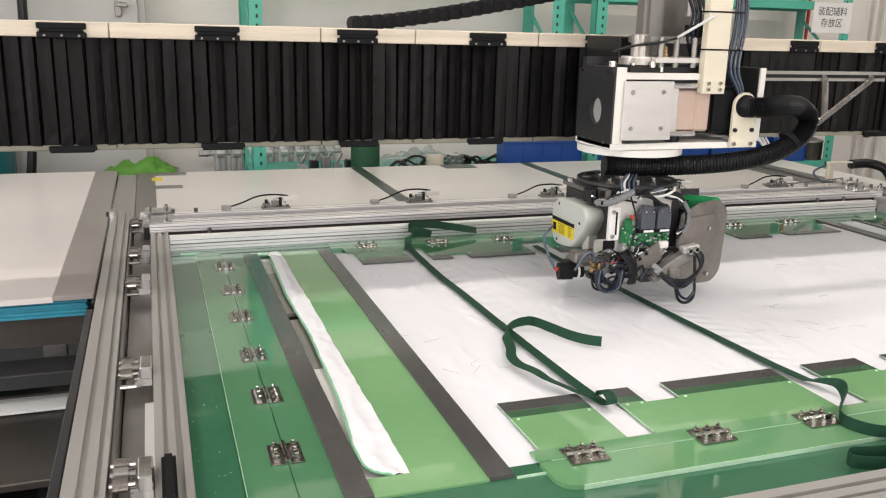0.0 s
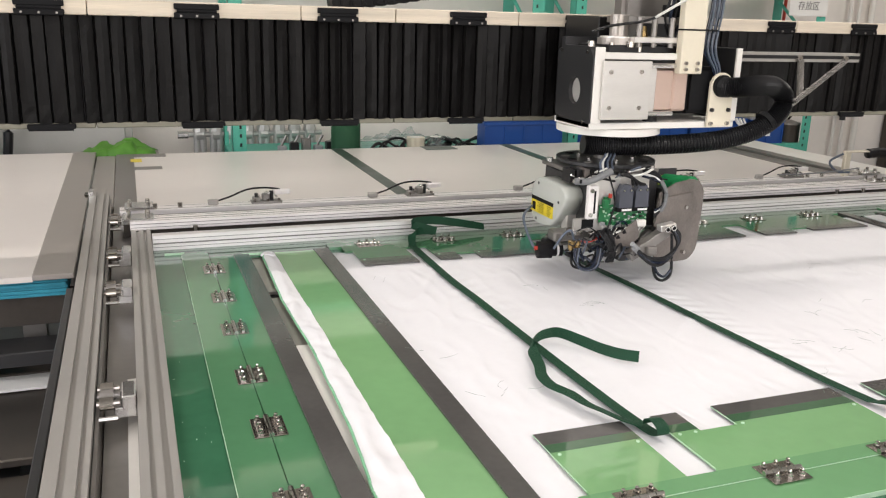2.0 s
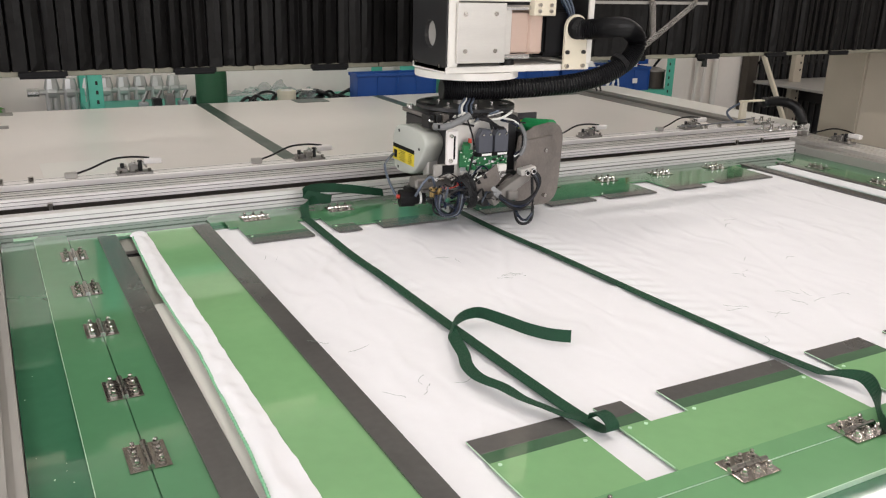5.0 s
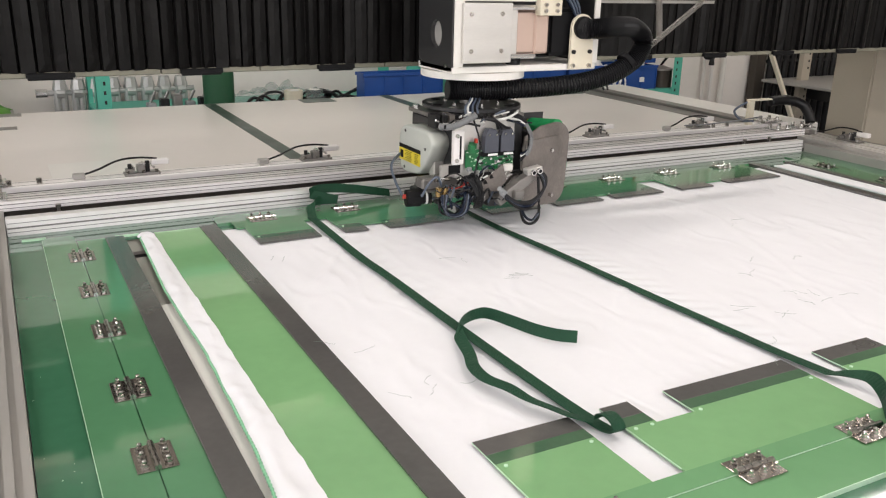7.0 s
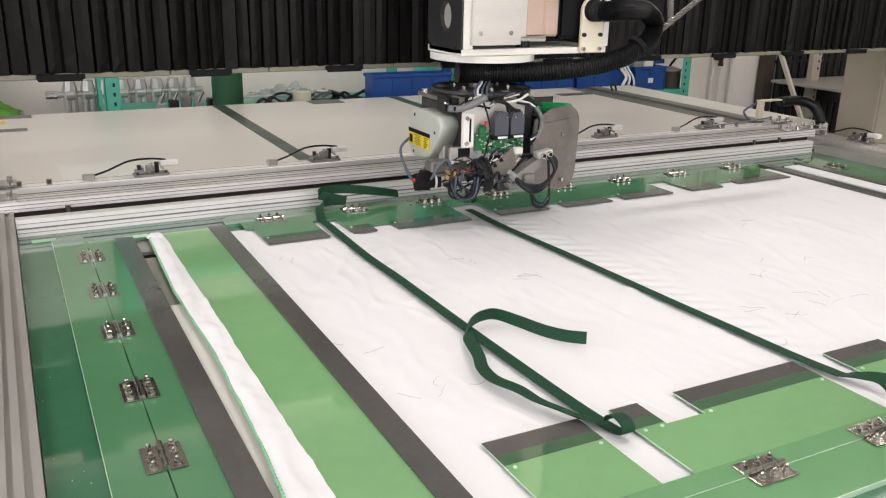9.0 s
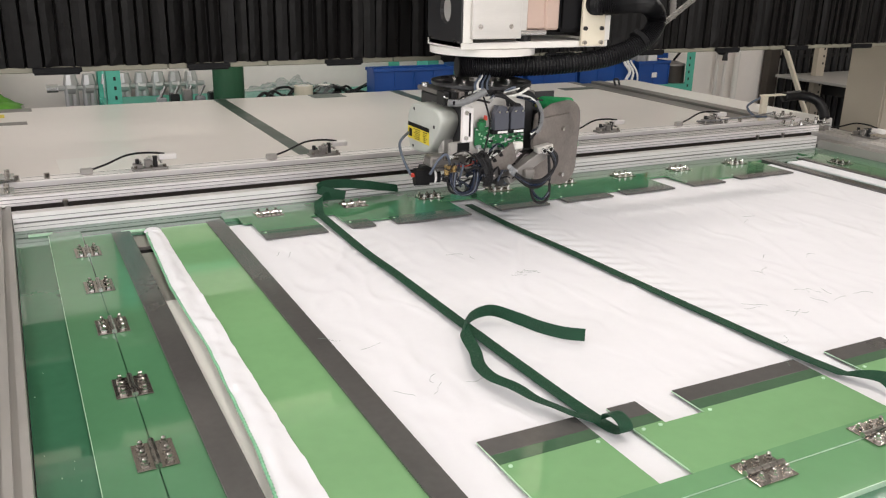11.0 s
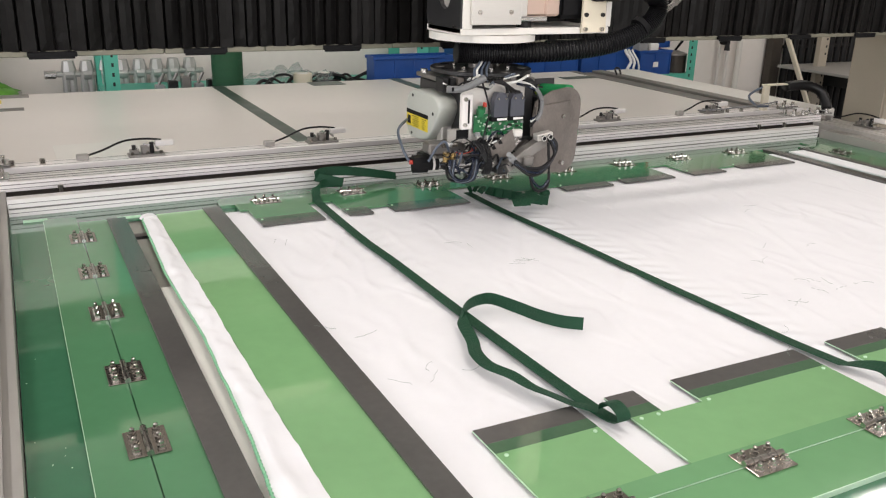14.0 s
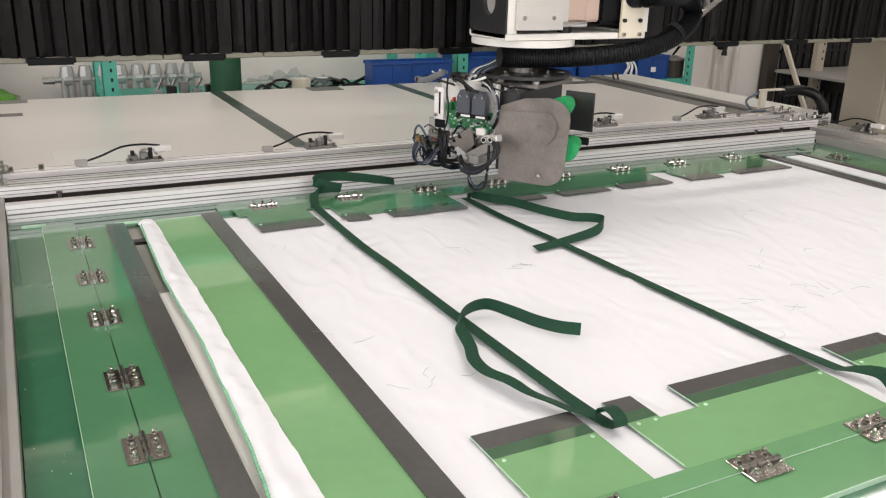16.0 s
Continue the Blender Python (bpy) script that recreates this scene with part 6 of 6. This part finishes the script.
def crumple(x0, x1, y0, y1, z, height, seed):
    bm = B()
    nx, ny = 46, 16
    rows = []
    for j in range(ny + 1):
        row = []
        for i in range(nx + 1):
            u, v = i / nx, j / ny
            p = Vector((x0 + (x1 - x0) * u, y0 + (y1 - y0) * v, z))
            q = Vector((p.x * 9 + seed, p.y * 9, seed))
            bulk = max(0.0, math.sin(math.pi * u)) ** 0.5 * max(0.0, math.sin(math.pi * v)) ** 0.5
            p.z += height * bulk * (0.35 + 0.65 * abs(noise.noise(q)) * 1.8) + 0.25 * height * abs(noise.noise(q * 3.3)) * bulk
            p.x += 0.03 * noise.noise(q * 1.7 + Vector((5, 0, 0)))
            p.y += 0.03 * noise.noise(q * 1.7 + Vector((0, 5, 0)))
            row.append(bm.verts.new(p))
        rows.append(row)
    for j in range(ny):
        for i in range(nx):
            bm.faces.new((rows[j][i], rows[j][i + 1], rows[j + 1][i + 1], rows[j + 1][i]))
    return bm


def crate(x0, x1, y0, y1, z0, z1, label="blue plastic storage crate on the rack"):
    c = thing("storage_crate", ((x0 + x1) / 2, (y0 + y1) / 2, z0), label, "crate", "blue crates")
    b = B()
    t = 0.006
    box(b, x0, x1, y0, y1, z0, z0 + t)
    box(b, x0, x1, y0, y0 + t, z0 + t, z1)
    box(b, x0, x1, y1 - t, y1, z0 + t, z1)
    box(b, x0, x0 + t, y0 + t, y1 - t, z0 + t, z1)
    box(b, x1 - t, x1, y0 + t, y1 - t, z0 + t, z1)
    part("shell", b, M_BLUE, c)
    b = B()
    box(b, x0 - 0.008, x1 + 0.008, y0 - 0.008, y0 - 0.0005, z1 - 0.018, z1 + 0.002, 0.002)
    part("rim", box(B(), x0 - 0.008, x1 + 0.008, y1 + 0.0005, y1 + 0.008, z1 - 0.018, z1 + 0.002, 0.002), M_BLUE, c)
    part("rim", b, M_BLUE, c)
    n = max(2, int((x1 - x0) / 0.13))
    for k in range(n + 1):
        x = x0 + 0.005 + (x1 - x0 - 0.01) * k / n
        part("rib", box(B(), x - 0.004, x + 0.004, y0 - 0.006, y0 - 0.0005, z0, z1 - 0.02), M_BLUE, c)
    return c


crate(1.99, 2.515, 4.66, 4.775, 0.70, 0.975, "large blue plastic crate behind the machine table")
crate(2.70, 3.12, 4.82, 5.15, 0.776, 0.97)
crate(3.16, 3.56, 4.82, 5.15, 0.776, 0.96)
bagged = crate(3.60, 4.06, 4.84, 5.15, 0.776, 0.95, "blue plastic crate full of white plastic bags")
c = crate(4.08, 4.36, 4.80, 5.1, 0.776, 0.945, "blue plastic crate with a white tag on the rack")
part("tag", box(B(), 4.20, 4.245, 4.7925, 4.7935, 0.83, 0.865), M_PAPER, c)
part("contents", box(B(), 4.12, 4.20, 4.86, 4.95, 0.80, 1.0, 0.01), M_GREYPL, c)
part("contents", box(B(), 4.22, 4.30, 4.86, 4.95, 0.80, 0.99, 0.01), M_PAPER, c)
part("contents", crumple(3.64, 4.03, 4.86, 5.12, 0.90, 0.13, 21.0), M_PAPER, bagged, "crumpled white plastic bags", True)
crate(4.25, 4.47, 4.95, 5.15, 0.946, 1.06, "small blue plastic crate stacked on another")

pot = thing("steel_pot", (4.46, 4.88, 0.776), "grey steel pot with a lid and a black handle", "pot")
part("body", rod(B(), (4.485, 4.90, 0.776), (4.485, 4.90, 0.90), 0.088, seg=28), M_DSTEEL, pot)
part("rim", rod(B(), (4.485, 4.90, 0.90), (4.485, 4.90, 0.912), 0.092, 0.09, 28), M_STEEL, pot)
part("lid", rod(B(), (4.485, 4.90, 0.912), (4.485, 4.90, 0.93), 0.082, 0.03, 28), M_STEEL, pot)
part("handle", rod(B(), (4.485, 4.90, 0.93), (4.53, 4.88, 1.0), 0.008, 0.011, 8), M_BLACK, pot)

bag = B()
rnd = random.Random(5)
for k in range(3):
    x = 3.97 + 0.03 * k
    tube(bag, [(x, 4.832, 0.95), (x - 0.01, 4.80, 0.93), (x + 0.012, 4.775, 0.88), (x - 0.015 + 0.02 * k, 4.772, 0.83), (x + 0.02 * (k - 1), 4.775, 0.79)], 0.011 - 0.002 * k, 7, 5, 0.12)
single("knotted_bag", bag, M_PAPER, (4.0, 4.77, 0.776), "knotted pale plastic bag hanging at the crate", "bag")

# radiator under the wall
rad = thing("radiator", (0.65, 5.25, 0.5), "silver cast radiator with rounded columns", "radiator")
for k in range(8):
    x = 0.36 + k * 0.095
    b = B()
    rod(b, (x, 5.24, 0.35), (x, 5.24, 0.90), 0.021, seg=10)
    rod(b, (x + 0.035, 5.24, 0.35), (x + 0.035, 5.24, 0.90), 0.021, seg=10)
    rod(b, (x - 0.004, 5.24, 0.86), (x + 0.04, 5.24, 0.86), 0.036, seg=12)
    rod(b, (x + 0.018, 5.24, 0.88), (x + 0.018, 5.24, 0.935), 0.042, 0.030, 8)
    part("column", b, M_RADIATOR, rad)
part("pipe", rod(B(), (0.28, 5.24, 0.86), (1.12, 5.24, 0.86), 0.016, seg=10), M_RADIATOR, rad)
part("valve", rod(B(), (0.25, 5.24, 0.86), (0.31, 5.24, 0.86), 0.024, seg=10), M_CHROME, rad)
part("foot", box(B(), 0.34, 0.40, 5.2, 5.28, 0.0, 0.35), M_RADIATOR, rad)

# spool of webbing, green tape from it
sp = thing("webbing_spool", (1.14, 4.62, 0.70), "large dark green spool of webbing behind the table", "spool")
part("roll", rod(B(), (1.125, 4.62, 0.55), (1.125, 4.62, 1.08), 0.082, seg=36), mat("spool_webbing", (0.01, 0.075, 0.03), 0.6, 0, 0.15, 6, 0.6, 60, stretch=(0.2, 0.2, 14)), sp, smooth=False)
part("foot", rod(B(), (1.125, 4.62, 0.0), (1.125, 4.62, 0.55), 0.05, seg=16), M_STEEL, sp)

# clutter on the low shelf of the first rack
shelf = [("tape_roll", 1.62, 0.03), ("tape_roll", 1.75, 0.028)]
for nm, x, r in shelf:
    o = thing(nm, (x, 4.76, 0.80), "roll of pale packing tape on the rack shelf", "tape", "tape rolls")
    part("tape", rod(B(), (x, 4.86, 0.80), (x, 4.86, 0.87), 0.055, seg=24), M_CREAM if x < 1.7 else M_CLEAR, o)
    part("core", rod(B(), (x, 4.86, 0.87), (x, 4.86, 0.872), 0.035, seg=20), M_WHITEPAINT, o)
film_bm = crumple(1.24, 1.98, 4.90, 5.16, 0.801, 0.11, 3.0)
single("plastic_film", film_bm, M_CLEAR, (1.6, 4.98, 0.80), "crumpled heap of clear plastic film on the rack shelf", "film", kind="stuff")
dark = B()
for i in range(16):
    p = Vector((1.30 + 0.65 * rnd.random(), 4.84 + 0.08 * rnd.random(), 0.805))
    tube(dark, [p, p + Vector((0.05, 0.02, 0.05 * rnd.random())), p + Vector((0.11, -0.02, 0.06 * rnd.random())), p + Vector((0.17, 0.02, 0.01))], 0.006 + 0.006 * rnd.random(), 6, 4)
single("cable_heap", dark, M_TUBE_BLACK, (1.6, 4.88, 0.80), "tangled heap of black cables on the rack shelf", "cables", kind="stuff")
for k in range(5):
    x = 0.78 + 0.07 * k
    o = thing("machine_part", (x, 4.84, 0.80), "small grey machine part on the rack shelf", "machine part", "parts on the shelf")
    part("block", box(B(), x, x + 0.05, 4.82, 4.88, 0.80, 0.84 + 0.02 * (k % 3), 0.006), (M_GREYPL, M_DARK, M_STEEL)[k % 3], o)
    part("stem", rod(B(), (x + 0.02, 4.85, 0.84), (x + 0.05, 4.84, 0.90), 0.008, seg=8), M_STEEL, o)

# green bag on the far left corner
gb = crumple(-0.25, 0.10, 4.50, 4.71, 0.8585, 0.085, 12.6)
b2 = box(B(), -0.26, 0.12, 4.50, 4.72, 0.80, 0.858)
stand = single("side_stand", b2, M_STEEL, (0, 4.6, 0.80), "steel side ledge behind the table", "ledge")
single("green_bag", gb, M_LIMEBAG, (-0.08, 4.58, 0.86), "crumpled lime green cloth bag", "bag", smooth=True)

# paper sign on the rack
sg = thing("paper_sign", (4.41, 4.77, 1.66), "white paper sign with two rows of black characters", "sign")
part("paper", box(B(), 4.255, 4.578, 4.772, 4.774, 1.655, 1.858), M_PAPER, sg)
for text, z in (("\u88c5\u914d\u8f85\u6599", 1.775), ("\u5b58\u653e\u533a", 1.700)):
    cu = bpy.data.curves.new("writing", "FONT")
    cu.body, cu.size, cu.align_x, cu.extrude = text, 0.062, "CENTER", 0.0004
    cu.materials.append(M_INK)
    ob = new("writing", cu)
    ob.parent = sg
    ob.matrix_basis = Matrix.Translation(-Vector((4.41, 4.77, 1.66))) @ pose(4.416, 4.7712, z, 90, 0, 0)

# things on the upper shelf of the second rack
film2 = crumple(3.45, 4.05, 4.86, 5.14, 1.361, 0.14, 8.0)
part_shelf = thing("hanging_board", (3.75, 5.0, 1.36), "narrow grey shelf board", "shelf")
part("board", box(B(), 2.72, 4.48, 4.82, 5.18, 1.345, 1.36), M_STEEL, part_shelf)
single("plastic_film", film2, M_CLEAR, (3.75, 4.97, 1.36), "crumpled heap of clear plastic film on the upper shelf", "film", kind="stuff")
single("red_pipe", rod(B(), (4.68, 5.3, 0), (4.68, 5.3, 3.2), 0.012), M_RED, (4.68, 5.3, 0), "thin red pipe on the wall", "pipe")

# grey work desk, dark radiators and hanging things at the right
dk = thing("work_desk", (6.2, 4.9, 0), "pale grey steel work desk with perforated posts", "desk")
part("top", box(B(), 5.90, 7.6, 4.30, 5.2, 0.722, 0.745, 0.004), M_DESK, dk)
part("drawer", box(B(), 6.3, 7.0, 4.34, 5.18, 0.58, 0.721, 0.004), M_DARK, dk)
for x in (6.15, 7.4):
    p = part("post", box(B(), x, x + 0.10, 5.0, 5.05, 0.0, 1.32, 0.003), M_BEIGE, dk)
    for k in range(16):
        z = 0.3 + 0.06 * k
        if not 0.70 < z < 0.8:
            part("slot", box(B(), x + 0.06, x + 0.075, 4.997, 4.9995, z, z + 0.018), M_DARK, p)
brace = rod(B(), (5.152, 4.6, 1.25), (5.957, 4.6, 0.0), 0.021, seg=6)
single("slanted_post", brace, M_CREAM, (5.6, 4.6, 0.0), "slanted cream steel post", "post")
rr = thing("radiator", (6.1, 5.3, 0), "dark radiator with upright columns along the wall", "radiator")
for k in range(16):
    x = 6.10 + 0.09 * k
    part("column", rod(B(), (x, 5.3, 0.15), (x, 5.3, 1.05), 0.03, seg=10), M_DARK, rr)
part("pipe", rod(B(), (6.05, 5.3, 0.88), (7.5, 5.3, 0.88), 0.015, seg=8), M_DARK, rr)
# grey panel given a darker steel to stand for shadow beside the desk
single("dark_panel", box(B(), 5.93, 6.04, 5.30, 5.38, 0.0, 2.2), M_DSTEEL, (5.98, 5.34, 0), "grey steel panel against the wall, darkened for the shade there", "panel")
tap = thing("wall_tap", (5.36, 5.33, 0.92), "black wall tap on a pipe", "tap")
part("body", rod(B(), (5.36, 5.330, 0.93), (5.36, 5.25, 0.93), 0.02, seg=10), M_BLACK, tap)
part("spout", rod(B(), (5.36, 5.26, 0.93), (5.36, 5.26, 0.87), 0.016, 0.024, 10), M_DARK, tap)
# teal bin and black hose at the far left
tb = thing("teal_drum", (-0.95, 5.0, 0), "dark teal drum behind the side table", "drum")
part("drum", rod(B(), (-0.92, 4.95, 0), (-0.92, 4.95, 1.02), 0.22, seg=32), mat("dark_teal", (0.01, 0.12, 0.13), 0.4), tb)
part("tube", rod(B(), (-0.78, 4.74, 0.5), (-0.78, 4.74, 1.1), 0.006, seg=8), M_BLUE, tb)
single("black_hose", tube(B(), [(-0.60, 5.06, 2.1), (-0.60, 4.93, 1.5), (-0.60, 4.88, 1.1), (-0.61, 4.85, 0.9), (-0.66, 4.85, 0.5), (-0.66, 4.85, 0.0)], 0.024, 10), M_RUBBER, (-0.6, 4.88, 0.0), "thick black hose hanging down", "hose")


def motions():
    # the template and all that lies on it
    for ob in FED:
        base = ob.matrix_basis.copy()
        walk(ob, [(t, Matrix.Translation((0, d, 0)) @ base) for t, d in FEED])
    # the carriage slides and lifts, the head turns below it
    for ob in CARRIED:
        base = ob.matrix_basis.copy()
        walk(ob, [(t, Matrix.Translation((dx, 0, dz)) @ base) for t, dx, dz in CARRIAGE])
    turn = dict(TURN)
    base = HEAD.location.copy()
    walk(HEAD, [(t, pose(base.x + dx, base.y, base.z + dz, 0, 0, turn.get(t, 0.0))) for t, dx, dz in CARRIAGE])
    # webbing pieces: kept in the feeder, let out, then at rest
    n = len(TAIL_PIECES)
    for i, (ob, rest) in enumerate(TAIL_PIECES):
        end = Matrix.Translation((0, -0.467, 0)) @ rest
        q_end = end.to_quaternion()
        stock = Matrix.LocRotScale((AX - 0.012, AY + 0.055, 1.085 + 0.004 * i), q_end, None)
        lift = lambda m, dx, dz: Matrix.Translation((dx, 0, dz)) @ m
        rows = [(0.0, stock), (2.5, lift(stock, -0.003, 0)), (3.5, lift(stock, -0.012, 0)), (4.5, lift(stock, -0.023, 0)), (7.2, lift(stock, -0.023, 0))]
        if i < 2:
            drop = Matrix.LocRotScale((AX - 0.028, AY + 0.008, 0.928 + 0.022 * i), Euler((radians(78), 0, radians(20 + 8 * i))), None)
            rows += [(7.9, drop), (12.4, drop)]
        else:
            rows += [(7.9, lift(stock, -0.023, 0.043)), (12.4, lift(stock, -0.023, 0.043))]
        # the band gathers in folds before the needle, swings out and falls flat
        s = i / (n - 1)
        fold = abs((2.5 * s + 1) % 2 - 1)
        def gathered(reach, swing):
            turn_z = Euler((radians(25 * math.sin(11 * s + swing)), 0, radians(50 * math.sin(7 * s + 2 * swing)))).to_quaternion()
            return Matrix.LocRotScale((1.205 + 0.085 * reach * fold + 0.008 * math.sin(13 * s), 2.035 - 0.17 * reach * fold + 0.014 * math.sin(9 * s + swing), 0.916 + 0.020 * s + 0.006 * math.sin(8 * s + swing)), turn_z @ q_end, None)
        rows += [(12.55, gathered(0.35, 0.0)), (12.8, gathered(0.42, 0.5)), (13.05, gathered(0.5, 0.9)), (13.3, gathered(0.6, 1.3)), (13.55, gathered(0.78, 1.7)), (13.8, gathered(0.85, 2.0))]
        mid = gathered(0.85, 2.0).lerp(end, 0.5)
        rows += [(14.0, Matrix.Translation((0, 0, 0.03 * s)) @ mid), (14.2, end), (16.0, end)]
        walk(ob, rows)


motions()
